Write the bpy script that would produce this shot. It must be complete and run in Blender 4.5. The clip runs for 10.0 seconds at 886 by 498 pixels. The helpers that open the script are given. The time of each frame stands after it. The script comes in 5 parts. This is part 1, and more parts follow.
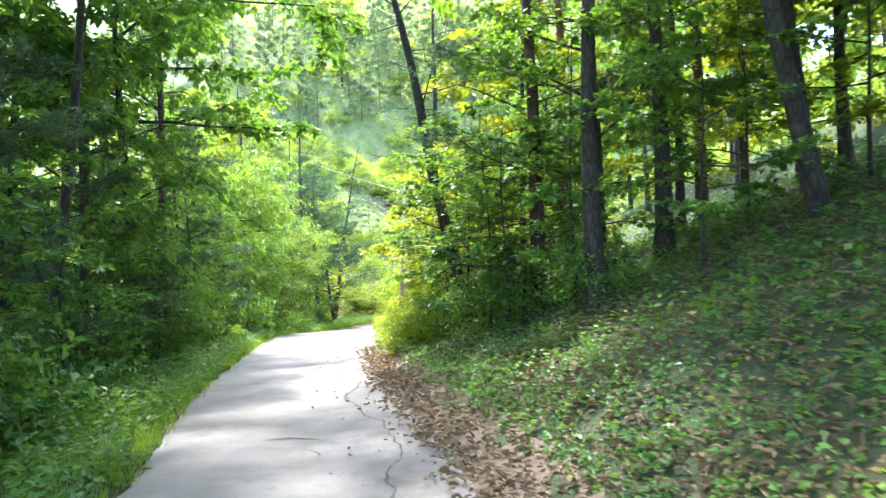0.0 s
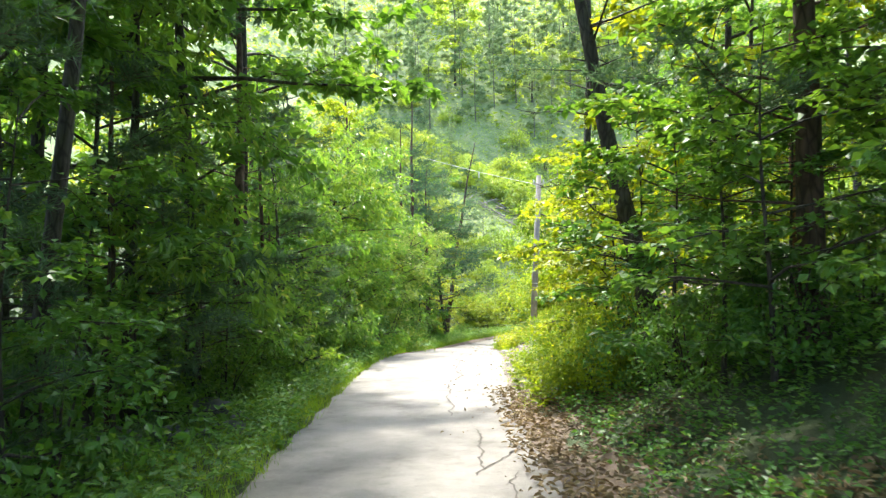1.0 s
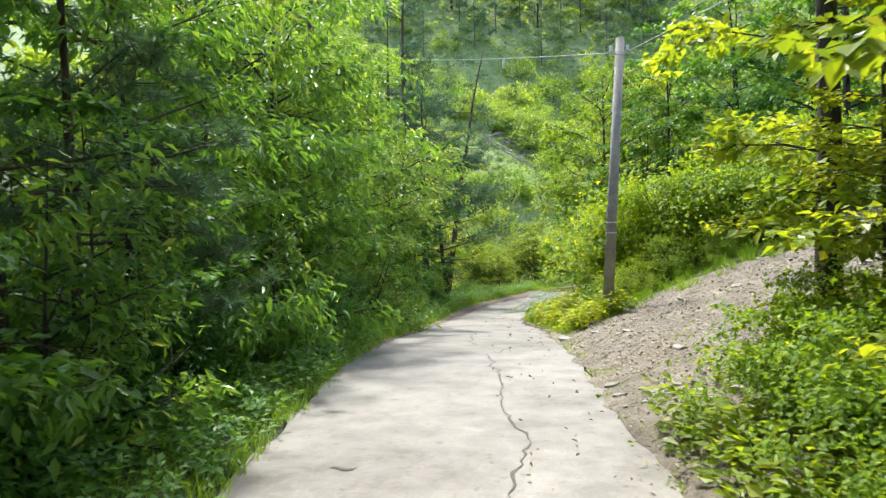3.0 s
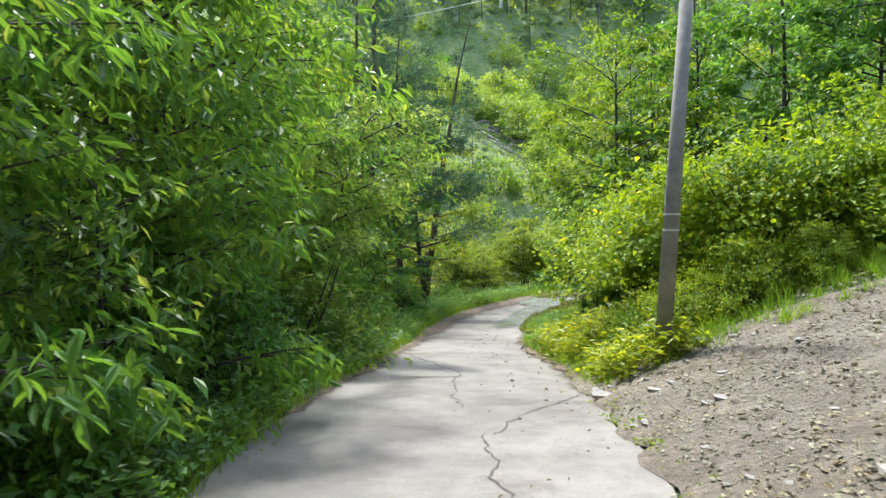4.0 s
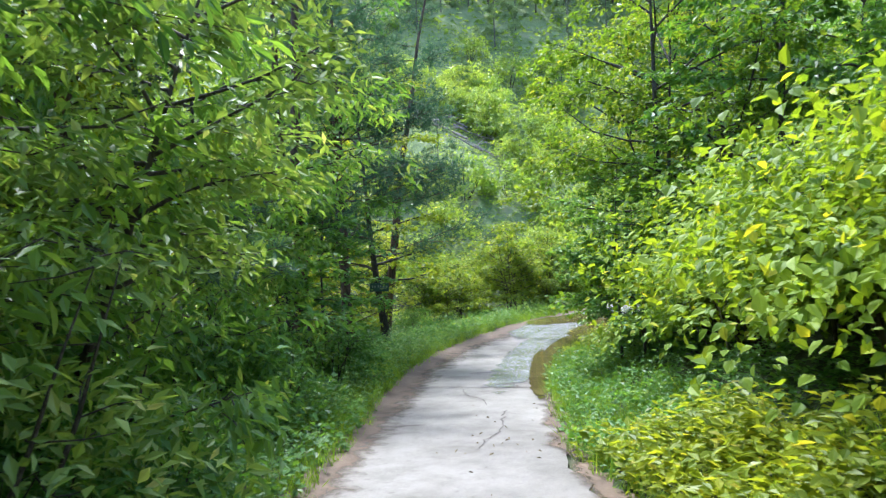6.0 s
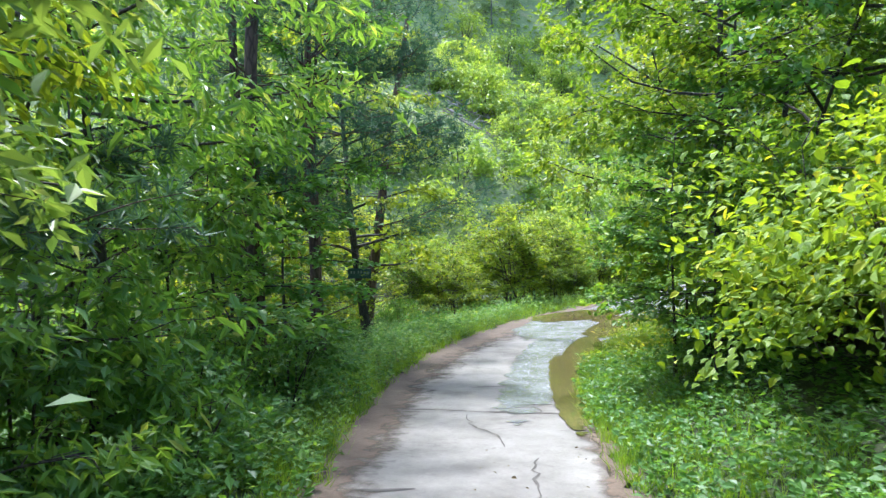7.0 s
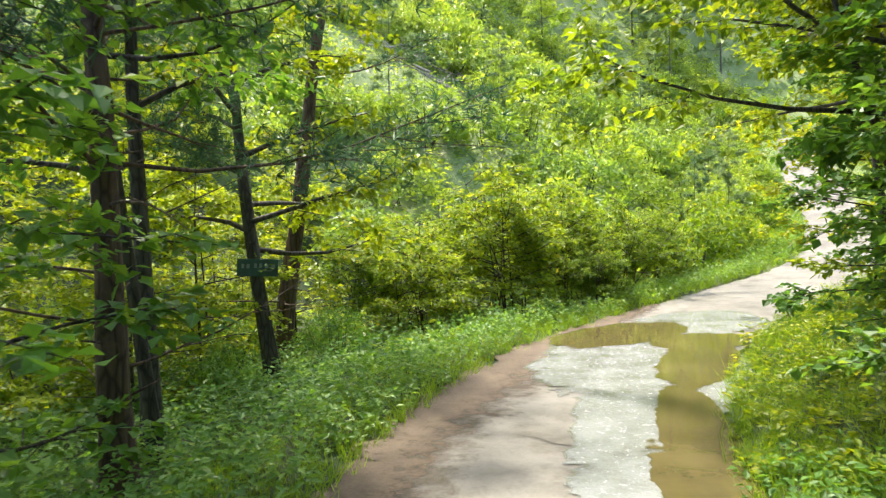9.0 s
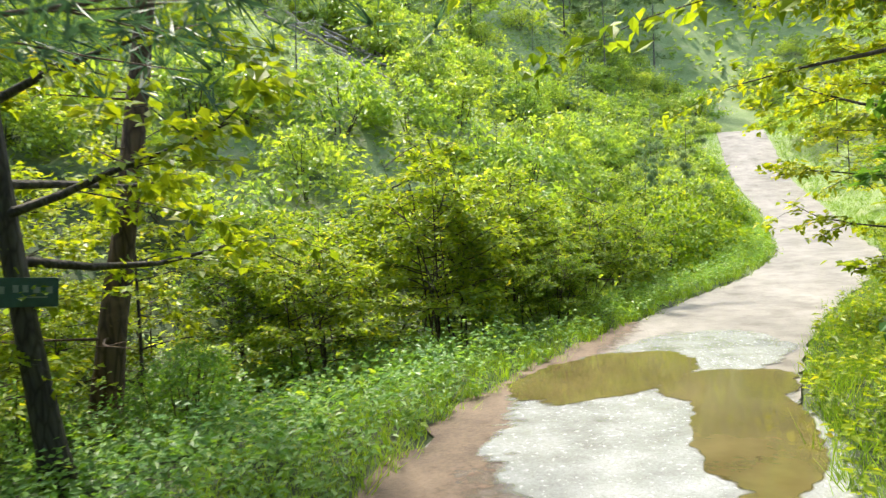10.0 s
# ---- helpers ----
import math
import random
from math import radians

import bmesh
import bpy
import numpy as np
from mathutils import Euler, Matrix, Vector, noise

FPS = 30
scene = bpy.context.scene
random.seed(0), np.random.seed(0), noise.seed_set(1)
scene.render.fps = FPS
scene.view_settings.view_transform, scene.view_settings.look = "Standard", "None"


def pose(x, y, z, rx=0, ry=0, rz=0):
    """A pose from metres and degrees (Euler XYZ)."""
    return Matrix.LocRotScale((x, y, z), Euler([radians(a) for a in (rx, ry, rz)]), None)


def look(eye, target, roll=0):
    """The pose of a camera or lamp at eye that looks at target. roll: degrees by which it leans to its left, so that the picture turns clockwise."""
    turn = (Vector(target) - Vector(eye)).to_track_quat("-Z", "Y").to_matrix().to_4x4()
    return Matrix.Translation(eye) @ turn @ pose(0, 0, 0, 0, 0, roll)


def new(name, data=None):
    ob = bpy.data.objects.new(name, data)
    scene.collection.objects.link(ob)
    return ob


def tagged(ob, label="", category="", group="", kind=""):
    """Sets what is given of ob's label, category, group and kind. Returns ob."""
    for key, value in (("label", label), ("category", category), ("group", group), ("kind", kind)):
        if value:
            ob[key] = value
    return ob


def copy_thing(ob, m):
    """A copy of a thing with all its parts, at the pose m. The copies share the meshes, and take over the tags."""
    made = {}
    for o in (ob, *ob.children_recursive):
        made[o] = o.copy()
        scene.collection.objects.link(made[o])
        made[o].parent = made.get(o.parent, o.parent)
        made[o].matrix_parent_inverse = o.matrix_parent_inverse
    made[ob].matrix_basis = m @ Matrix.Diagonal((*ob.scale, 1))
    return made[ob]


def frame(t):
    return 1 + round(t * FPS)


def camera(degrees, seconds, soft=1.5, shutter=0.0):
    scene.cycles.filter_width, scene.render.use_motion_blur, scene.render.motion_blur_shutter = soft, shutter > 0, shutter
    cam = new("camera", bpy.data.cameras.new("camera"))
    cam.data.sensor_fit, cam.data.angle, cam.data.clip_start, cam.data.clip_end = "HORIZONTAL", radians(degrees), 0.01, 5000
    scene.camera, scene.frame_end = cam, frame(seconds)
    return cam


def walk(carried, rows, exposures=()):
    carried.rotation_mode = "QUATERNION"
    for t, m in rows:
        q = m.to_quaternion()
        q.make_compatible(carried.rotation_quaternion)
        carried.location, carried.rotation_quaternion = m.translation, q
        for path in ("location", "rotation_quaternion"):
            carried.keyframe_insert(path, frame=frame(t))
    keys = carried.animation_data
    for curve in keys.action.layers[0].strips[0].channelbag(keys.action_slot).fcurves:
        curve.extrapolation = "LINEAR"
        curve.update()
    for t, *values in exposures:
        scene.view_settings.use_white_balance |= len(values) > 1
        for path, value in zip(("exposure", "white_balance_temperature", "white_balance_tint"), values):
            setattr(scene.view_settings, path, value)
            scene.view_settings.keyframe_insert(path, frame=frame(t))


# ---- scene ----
cam = camera(63.0, 10.0, soft=1.35, shutter=0.13)
PATH = [
    (0, (0.119, 0.029, 1.567), (0.08, 2.028, 1.605), -2.0),
    (0.5, (-0.38, 2.289, 1.649), (-0.645, 4.271, 1.706), -1.8),
    (1, (-0.938, 4.599, 1.619), (-1.272, 6.57, 1.684), -1.0),
    (1.5, (-1.423, 6.817, 1.601), (-1.787, 8.783, 1.622), -1.3),
    (2, (-1.893, 8.967, 1.55), (-2.257, 10.933, 1.54), -1.3),
    (2.5, (-2.369, 11.061, 1.46), (-2.719, 13.03, 1.448), -1.2),
    (3, (-2.756, 13.095, 1.34), (-3.073, 15.068, 1.264), -1.3),
    (4.3, (-3.468, 18.608, 1.205), (-3.72, 20.59, 1.117), -0.4),
    (4.5, (-3.54, 19.24, 1.181), (-3.787, 21.223, 1.096), -0.7),
    (5, (-3.721, 20.793, 1.177), (-3.946, 22.779, 1.105), -1.2),
    (6.3, (-4.302, 25.272, 0.869), (-4.456, 27.265, 0.825), -2.3),
    (6.5, (-4.379, 25.922, 0.794), (-4.525, 27.917, 0.752), -1.9),
    (7, (-4.601, 27.477, 0.676), (-4.733, 29.471, 0.598), -1.0),
    (7.5, (-4.801, 29.077, 0.593), (-4.902, 31.073, 0.505), -0.4),
    (8, (-4.955, 30.886, 0.39), (-5.032, 32.882, 0.297), -0.4),
    (8.5, (-5.038, 32.85, 0.289), (-5.091, 34.846, 0.178), -0.3),
    (9, (-5.036, 34.854, 0.157), (-5.07, 36.851, 0.056), -1.0),
    (9.5, (-4.98, 36.831, 0.048), (-4.995, 38.828, -0.045), -1.6),
    (10, (-4.835, 38.744, -0.035), (-4.672, 40.735, -0.129), -1.6),
]
walk(cam, [(t, look(eye, target, roll)) for t, eye, target, roll in PATH], exposures=[
    (0.0, 3.08, 5900, 16), (0.5, 2.8, 6200, 12), (1.0, 2.6, 6400, 10), (2.5, 2.1, 6300, 10), (4.5, 1.87, 5900, 10), (6.5, 2.12, 5450, 14), (7.2, 2.2, 5600, 12), (8.0, 2.32, 6500, 9), (8.5, 2.3, 6700, 9), (9.0, 2.22, 6900, 9), (10.0, 2.13, 6800, 9)])

# ---------------------------------------------------------------- light
SUN_AZIMUTH, SUN_HEIGHT = radians(-24), radians(62)      # from +y, clockwise
world = bpy.data.worlds.new("world")
scene.world = world
world.use_nodes = True
wn = world.node_tree.nodes
sky = wn.new("ShaderNodeTexSky")
sky.sky_type, sky.sun_disc = "NISHITA", False
sky.sun_elevation, sky.sun_rotation = SUN_HEIGHT, SUN_AZIMUTH
sky.air_density, sky.dust_density = 1.0, 2.5
wn["Background"].inputs["Strength"].default_value = 0.15
world.node_tree.links.new(sky.outputs[0], wn["Background"].inputs[0])
sun_way = Vector((math.sin(SUN_AZIMUTH) * math.cos(SUN_HEIGHT), math.cos(SUN_AZIMUTH) * math.cos(SUN_HEIGHT), math.sin(SUN_HEIGHT)))
sun = new("sun", bpy.data.lights.new("sun", "SUN"))
sun.data.energy, sun.data.angle, sun.data.color = 2.0, radians(4), (1.0, 0.95, 0.86)
sun.matrix_world = look(sun_way * 100, (0, 0, 0))

# ---------------------------------------------------------------- materials


def material(name):
    m = bpy.data.materials.new(name)
    m.use_nodes = True
    nt = m.node_tree
    return m, nt, nt.nodes["Principled BSDF"], nt.nodes["Material Output"]


def ramp(nt, fac, stops):
    n = nt.nodes.new("ShaderNodeValToRGB")
    els = n.color_ramp.elements
    while len(els) < len(stops):
        els.new(0.5)
    for e, (p, c) in zip(els, stops):
        e.position, e.color = p, (*c, 1)
    nt.links.new(fac, n.inputs[0])
    return n.outputs[0]


def noise_tex(nt, scale, detail=4.0, rough=0.6, stretch=None):
    n = nt.nodes.new("ShaderNodeTexNoise")
    n.inputs["Scale"].default_value, n.inputs["Detail"].default_value, n.inputs["Roughness"].default_value = scale, detail, rough
    co = nt.nodes.new("ShaderNodeTexCoord")
    if stretch:
        mp = nt.nodes.new("ShaderNodeMapping")
        mp.inputs["Scale"].default_value = stretch
        nt.links.new(co.outputs["Object"], mp.inputs[0])
        nt.links.new(mp.outputs[0], n.inputs["Vector"])
    else:
        nt.links.new(co.outputs["Object"], n.inputs["Vector"])
    return n.outputs["Fac"]


def mix_rgb(nt, fac, a, b, mode="MIX"):
    n = nt.nodes.new("ShaderNodeMix")
    n.data_type, n.blend_type = "RGBA", mode
    for sock, v in ((n.inputs[0], fac), (n.inputs[6], a), (n.inputs[7], b)):
        if isinstance(v, (int, float)):
            sock.default_value = v
        elif isinstance(v, tuple):
            sock.default_value = (*v, 1)
        else:
            nt.links.new(v, sock)
    return n.outputs[2]


def bump(nt, bsdf, height, strength, distance):
    n = nt.nodes.new("ShaderNodeBump")
    n.inputs["Strength"].default_value, n.inputs["Distance"].default_value = strength, distance
    nt.links.new(height, n.inputs["Height"])
    nt.links.new(n.outputs[0], bsdf.inputs["Normal"])


def leaf_material(name, dark, mid, light, through_light, share=0.42, gloss=0.42):
    """Leaves: each one its own shade, lit through from behind."""
    m, nt, bsdf, out = material(name)
    geo, info = nt.nodes.new("ShaderNodeNewGeometry"), nt.nodes.new("ShaderNodeObjectInfo")
    col = ramp(nt, geo.outputs["Random Per Island"], [(0.0, dark), (0.55, mid), (0.93, mid), (1.0, light)])
    patch = ramp(nt, noise_tex(nt, 0.9, 2.0), [(0.3, (0.72, 0.78, 0.8)), (0.7, (1.25, 1.2, 0.95))])
    col = mix_rgb(nt, 1.0, col, patch, "MULTIPLY")
    own = ramp(nt, info.outputs["Random"], [(0.0, (0.8, 0.88, 0.85)), (1.0, (1.2, 1.1, 0.95))])
    col = mix_rgb(nt, 1.0, col, own, "MULTIPLY")
    nt.links.new(col, bsdf.inputs["Base Color"])
    bsdf.inputs["Roughness"].default_value = gloss
    bsdf.inputs["Specular IOR Level"].default_value = 0.28
    tr, mix = nt.nodes.new("ShaderNodeBsdfTranslucent"), nt.nodes.new("ShaderNodeMixShader")
    nt.links.new(mix_rgb(nt, 1.0, col, through_light, "MULTIPLY"), tr.inputs[0])
    mix.inputs[0].default_value = share
    nt.links.new(bsdf.outputs[0], mix.inputs[1])
    nt.links.new(tr.outputs[0], mix.inputs[2])
    nt.links.new(mix.outputs[0], out.inputs[0])
    return m


YELLOWISH = (2.0, 1.8, 0.45)
LEAF = leaf_material("leaf_green", (0.068, 0.155, 0.05), (0.115, 0.24, 0.07), (0.23, 0.33, 0.11), YELLOWISH)
# Puts the sun on leaves into a brighter, yellower green than LEAF
LEAF_LIGHT = leaf_material("leaf_bright", (0.115, 0.19, 0.026), (0.205, 0.285, 0.032), (0.37, 0.39, 0.07), (2.1, 1.75, 0.4), 0.5)
LEAF_VINE = leaf_material("leaf_vine", (0.085, 0.17, 0.02), (0.17, 0.275, 0.026), (0.36, 0.4, 0.05), (2.2, 1.85, 0.4), 0.42, 0.55)
LEAF_LONG = leaf_material("leaf_long", (0.09, 0.19, 0.065), (0.15, 0.27, 0.085), (0.32, 0.38, 0.17), YELLOWISH, 0.46, 0.34)
LEAF_PALE = leaf_material("leaf_pale", (0.14, 0.23, 0.07), (0.22, 0.32, 0.1), (0.5, 0.52, 0.3), (1.7, 1.6, 0.6), 0.4)
LEAF_MID = leaf_material("leaf_mid", (0.08, 0.155, 0.026), (0.16, 0.25, 0.034), (0.34, 0.37, 0.07), (2.0, 1.75, 0.4), 0.46, 0.46)
LEAF_HERB = leaf_material("leaf_herb", (0.085, 0.18, 0.06), (0.14, 0.27, 0.08), (0.24, 0.35, 0.13), YELLOWISH, 0.42)
LEAF_GRASS = leaf_material("grass_blade", (0.09, 0.18, 0.035), (0.16, 0.28, 0.045), (0.3, 0.37, 0.1), YELLOWISH, 0.48)
NEEDLE = leaf_material("pine_needle", (0.055, 0.11, 0.075), (0.085, 0.15, 0.1), (0.13, 0.19, 0.12), (1.4, 1.5, 0.9), 0.35, 0.5)
# The hill's haze and brightness are put into these paler needle and leaf colours
NEEDLE_HAZED = leaf_material("pine_needle_far", (0.15, 0.22, 0.13), (0.21, 0.29, 0.18), (0.3, 0.37, 0.24), (1.4, 1.4, 0.9), 0.35, 0.5)
LEAF_HAZED = leaf_material("leaf_hillside", (0.15, 0.24, 0.07), (0.24, 0.345, 0.1), (0.4, 0.45, 0.19), YELLOWISH, 0.45)
LITTER = leaf_material("dead_leaf", (0.12, 0.08, 0.048), (0.23, 0.17, 0.11), (0.4, 0.33, 0.24), (1.2, 1.1, 0.9), 0.1, 0.7)
CHIPS = leaf_material("pale_chips", (0.22, 0.18, 0.14), (0.34, 0.3, 0.24), (0.5, 0.46, 0.38), (1.1, 1.0, 0.9), 0.08, 0.8)


def bark_material(name, dark, light, scale=9.0):
    """Furrowed bark with plates, paler patches and some moss."""
    m, nt, bsdf, _ = material(name)
    n1 = noise_tex(nt, scale, 7.0, 0.7, (1, 1, 0.16))
    n2 = noise_tex(nt, 1.9, 4.0)
    plates = nt.nodes.new("ShaderNodeTexVoronoi")
    plates.feature = "DISTANCE_TO_EDGE"
    plates.inputs["Scale"].default_value = scale * 1.6
    co, mp = nt.nodes.new("ShaderNodeTexCoord"), nt.nodes.new("ShaderNodeMapping")
    mp.inputs["Scale"].default_value = (1, 1, 0.28)
    nt.links.new(co.outputs["Object"], mp.inputs[0])
    nt.links.new(mp.outputs[0], plates.inputs["Vector"])
    col = ramp(nt, n1, [(0.3, dark), (0.72, light)])
    col = mix_rgb(nt, 1.0, col, ramp(nt, plates.outputs["Distance"], [(0.0, (0.45, 0.42, 0.4)), (0.16, (1.0, 1.0, 1.0))]), "MULTIPLY")
    pale = tuple(min(1, c * 1.5 + 0.02) for c in light)
    col = mix_rgb(nt, ramp(nt, n2, [(0.56, (0, 0, 0)), (0.72, (0.55, 0.55, 0.55))]), col, pale)
    moss = noise_tex(nt, 3.1, 5.0, 0.7)
    col = mix_rgb(nt, ramp(nt, moss, [(0.6, (0, 0, 0)), (0.75, (0.5, 0.5, 0.5))]), col, (0.06, 0.075, 0.03))
    nt.links.new(col, bsdf.inputs["Base Color"])
    bsdf.inputs["Roughness"].default_value = 0.92
    bump(nt, bsdf, mix_rgb(nt, 0.5, n1, plates.outputs["Distance"]), 1.0, 0.05)
    return m


BARK = bark_material("bark_grey", (0.03, 0.026, 0.02), (0.1, 0.088, 0.07))
BARK_PINE = bark_material("bark_pine", (0.045, 0.03, 0.022), (0.16, 0.1, 0.068), 7.0)
BARK_RED = bark_material("bark_pine_red", (0.12, 0.055, 0.028), (0.34, 0.17, 0.09), 7.0)
# Bark of distant trunks, paled in colour as haze would
BARK_HAZED = bark_material("bark_far", (0.09, 0.085, 0.065), (0.19, 0.175, 0.14), 7.0)
TWIG = bark_material("twig", (0.04, 0.032, 0.022), (0.12, 0.1, 0.07), 20.0)
DEADWOOD = bark_material("deadwood", (0.16, 0.14, 0.12), (0.42, 0.38, 0.34), 12.0)

CONCRETE, nt, bsdf, _ = material("worn_concrete")
big, fine, streak = noise_tex(nt, 0.55, 5.0), noise_tex(nt, 38.0, 6.0, 0.7), noise_tex(nt, 2.6, 6.0, 0.65)
col = ramp(nt, big, [(0.25, (0.122, 0.113, 0.097)), (0.5, (0.178, 0.167, 0.147)), (0.75, (0.236, 0.224, 0.2))])
col = mix_rgb(nt, 1.0, col, ramp(nt, streak, [(0.3, (0.68, 0.66, 0.62)), (0.6, (1.06, 1.05, 1.03))]), "MULTIPLY")
col = mix_rgb(nt, 1.0, col, ramp(nt, fine, [(0.3, (0.82, 0.81, 0.79)), (0.65, (1.08, 1.08, 1.08))]), "MULTIPLY")
nt.links.new(col, bsdf.inputs["Base Color"])
stain, spots = noise_tex(nt, 1.1, 8.0, 0.72), noise_tex(nt, 9.0, 5.0, 0.6)
col = mix_rgb(nt, 1.0, col, ramp(nt, stain, [(0.36, (0.7, 0.67, 0.62)), (0.46, (1.0, 1.0, 1.0)), (0.6, (1.0, 1.0, 1.0)), (0.7, (1.14, 1.14, 1.13))]), "MULTIPLY")
col = mix_rgb(nt, 1.0, col, ramp(nt, spots, [(0.3, (0.66, 0.64, 0.6)), (0.38, (1.0, 1.0, 1.0))]), "MULTIPLY")
nt.links.new(col, bsdf.inputs["Base Color"])
bsdf.inputs["Roughness"].default_value = 0.62
bump(nt, bsdf, mix_rgb(nt, 0.35, fine, streak), 0.45, 0.014)

MUD, nt, bsdf, _ = material("brown_mud")
n1, n2 = noise_tex(nt, 3.0, 6.0), noise_tex(nt, 30.0, 5.0)
col = mix_rgb(nt, 1.0, ramp(nt, n1, [(0.3, (0.075, 0.05, 0.03)), (0.7, (0.15, 0.105, 0.066))]), ramp(nt, n2, [(0.3, (0.7, 0.7, 0.7)), (0.7, (1.2, 1.2, 1.2))]), "MULTIPLY")
nt.links.new(col, bsdf.inputs["Base Color"])
bsdf.inputs["Roughness"].default_value = 0.8
bump(nt, bsdf, n2, 0.6, 0.02)

GRAVEL, nt, bsdf, _ = material("pale_dirt")
n1, n2 = noise_tex(nt, 2.6, 8.0, 0.75), noise_tex(nt, 16.0, 7.0, 0.75)
col = mix_rgb(nt, 1.0, ramp(nt, n1, [(0.3, (0.13, 0.105, 0.072)), (0.5, (0.21, 0.18, 0.135)), (0.72, (0.32, 0.285, 0.225))]), ramp(nt, n2, [(0.3, (0.65, 0.64, 0.62)), (0.68, (1.2, 1.2, 1.2))]), "MULTIPLY")
nt.links.new(col, bsdf.inputs["Base Color"])
bsdf.inputs["Roughness"].default_value = 0.9
bump(nt, bsdf, n2, 1.0, 0.06)

SOIL, nt, bsdf, _ = material("forest_soil")
n1, n2 = noise_tex(nt, 0.8, 6.0, 0.65), noise_tex(nt, 22.0, 6.0, 0.7)
col = mix_rgb(nt, 1.0, ramp(nt, n1, [(0.3, (0.03, 0.055, 0.018)), (0.5, (0.055, 0.08, 0.028)), (0.68, (0.075, 0.085, 0.036)), (0.82, (0.12, 0.095, 0.055))]), ramp(nt, n2, [(0.3, (0.55, 0.55, 0.55)), (0.7, (1.3, 1.3, 1.3))]), "MULTIPLY")
# beyond the wood the grass and earth of the cleared slope are paled, haze put into the colour
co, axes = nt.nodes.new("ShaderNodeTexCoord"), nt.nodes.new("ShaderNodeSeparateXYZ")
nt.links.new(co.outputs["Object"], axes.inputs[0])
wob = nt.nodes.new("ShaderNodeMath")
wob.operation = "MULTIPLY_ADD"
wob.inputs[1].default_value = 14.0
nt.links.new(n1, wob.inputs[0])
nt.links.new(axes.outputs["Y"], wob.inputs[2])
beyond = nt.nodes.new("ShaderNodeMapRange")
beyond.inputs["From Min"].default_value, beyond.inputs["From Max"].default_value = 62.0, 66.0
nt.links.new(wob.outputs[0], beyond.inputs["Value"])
hazed_slope = mix_rgb(nt, 1.0, ramp(nt, n1, [(0.3, (0.13, 0.19, 0.06)), (0.55, (0.2, 0.26, 0.1)), (0.75, (0.32, 0.3, 0.18))]), ramp(nt, n2, [(0.3, (0.7, 0.7, 0.7)), (0.7, (1.2, 1.2, 1.2))]), "MULTIPLY")
col = mix_rgb(nt, beyond.outputs[0], col, hazed_slope)
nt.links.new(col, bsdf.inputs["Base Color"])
bsdf.inputs["Roughness"].default_value = 0.95
bump(nt, bsdf, n2, 0.9, 0.05)

WATER, nt, bsdf, _ = material("muddy_water")
n1, n2 = noise_tex(nt, 1.4, 4.0), noise_tex(nt, 14.0, 2.0)
nt.links.new(ramp(nt, n1, [(0.3, (0.068, 0.054, 0.022)), (0.7, (0.125, 0.1, 0.043))]), bsdf.inputs["Base Color"])
bsdf.inputs["Roughness"].default_value = 0.04
bsdf.inputs["IOR"].default_value = 1.33
bump(nt, bsdf, n2, 0.05, 0.01)

# Sky glare on the water film is put into a paler, cooler base colour
WET, nt, bsdf, _ = material("wet_concrete")
n1, n2 = noise_tex(nt, 2.2, 5.0), noise_tex(nt, 17.0, 4.0, 0.7)
grit = noise_tex(nt, 42.0, 6.0, 0.75)
col = mix_rgb(nt, 1.0, ramp(nt, n1, [(0.3, (0.15, 0.155, 0.15)), (0.62, (0.31, 0.32, 0.325))]), ramp(nt, grit, [(0.36, (0.7, 0.69, 0.67)), (0.52, (1.0, 1.0, 1.0)), (0.75, (1.12, 1.12, 1.12))]), "MULTIPLY")
nt.links.new(col, bsdf.inputs["Base Color"])
nt.links.new(ramp(nt, n2, [(0.38, (0.05, 0.05, 0.05)), (0.7, (0.35, 0.35, 0.35))]), bsdf.inputs["Roughness"])
bsdf.inputs["Specular IOR Level"].default_value = 0.8
bump(nt, bsdf, n2, 0.5, 0.012)


def fade(m, soft, scale, share=1.0):
    """Thins a spread layer out to nothing along its ragged edge."""
    nt = m.node_tree
    out = nt.nodes["Material Output"]
    shader = out.inputs[0].links[0].from_socket
    at, add, rng_node = nt.nodes.new("ShaderNodeAttribute"), nt.nodes.new("ShaderNodeMath"), nt.nodes.new("ShaderNodeMapRange")
    at.attribute_name = "cover"
    add.operation = "MULTIPLY_ADD"
    add.inputs[1].default_value = share
    nt.links.new(noise_tex(nt, scale, 6.0, 0.7), add.inputs[0])
    nt.links.new(at.outputs["Fac"], add.inputs[2])
    rng_node.inputs["From Min"].default_value, rng_node.inputs["From Max"].default_value = 0.5 * share + 0.3 - soft, 0.5 * share + 0.3 + soft
    nt.links.new(add.outputs[0], rng_node.inputs["Value"])
    clear, mix = nt.nodes.new("ShaderNodeBsdfTransparent"), nt.nodes.new("ShaderNodeMixShader")
    nt.links.new(rng_node.outputs[0], mix.inputs[0])
    nt.links.new(clear.outputs[0], mix.inputs[1])
    nt.links.new(shader, mix.inputs[2])
    nt.links.new(mix.outputs[0], out.inputs[0])


fade(MUD, 0.26, 5.0, 1.3)
fade(GRAVEL, 0.15, 4.0, 1.0)
fade(WET, 0.4, 2.2, 1.4)
fade(WATER, 0.12, 7.0, 0.35)


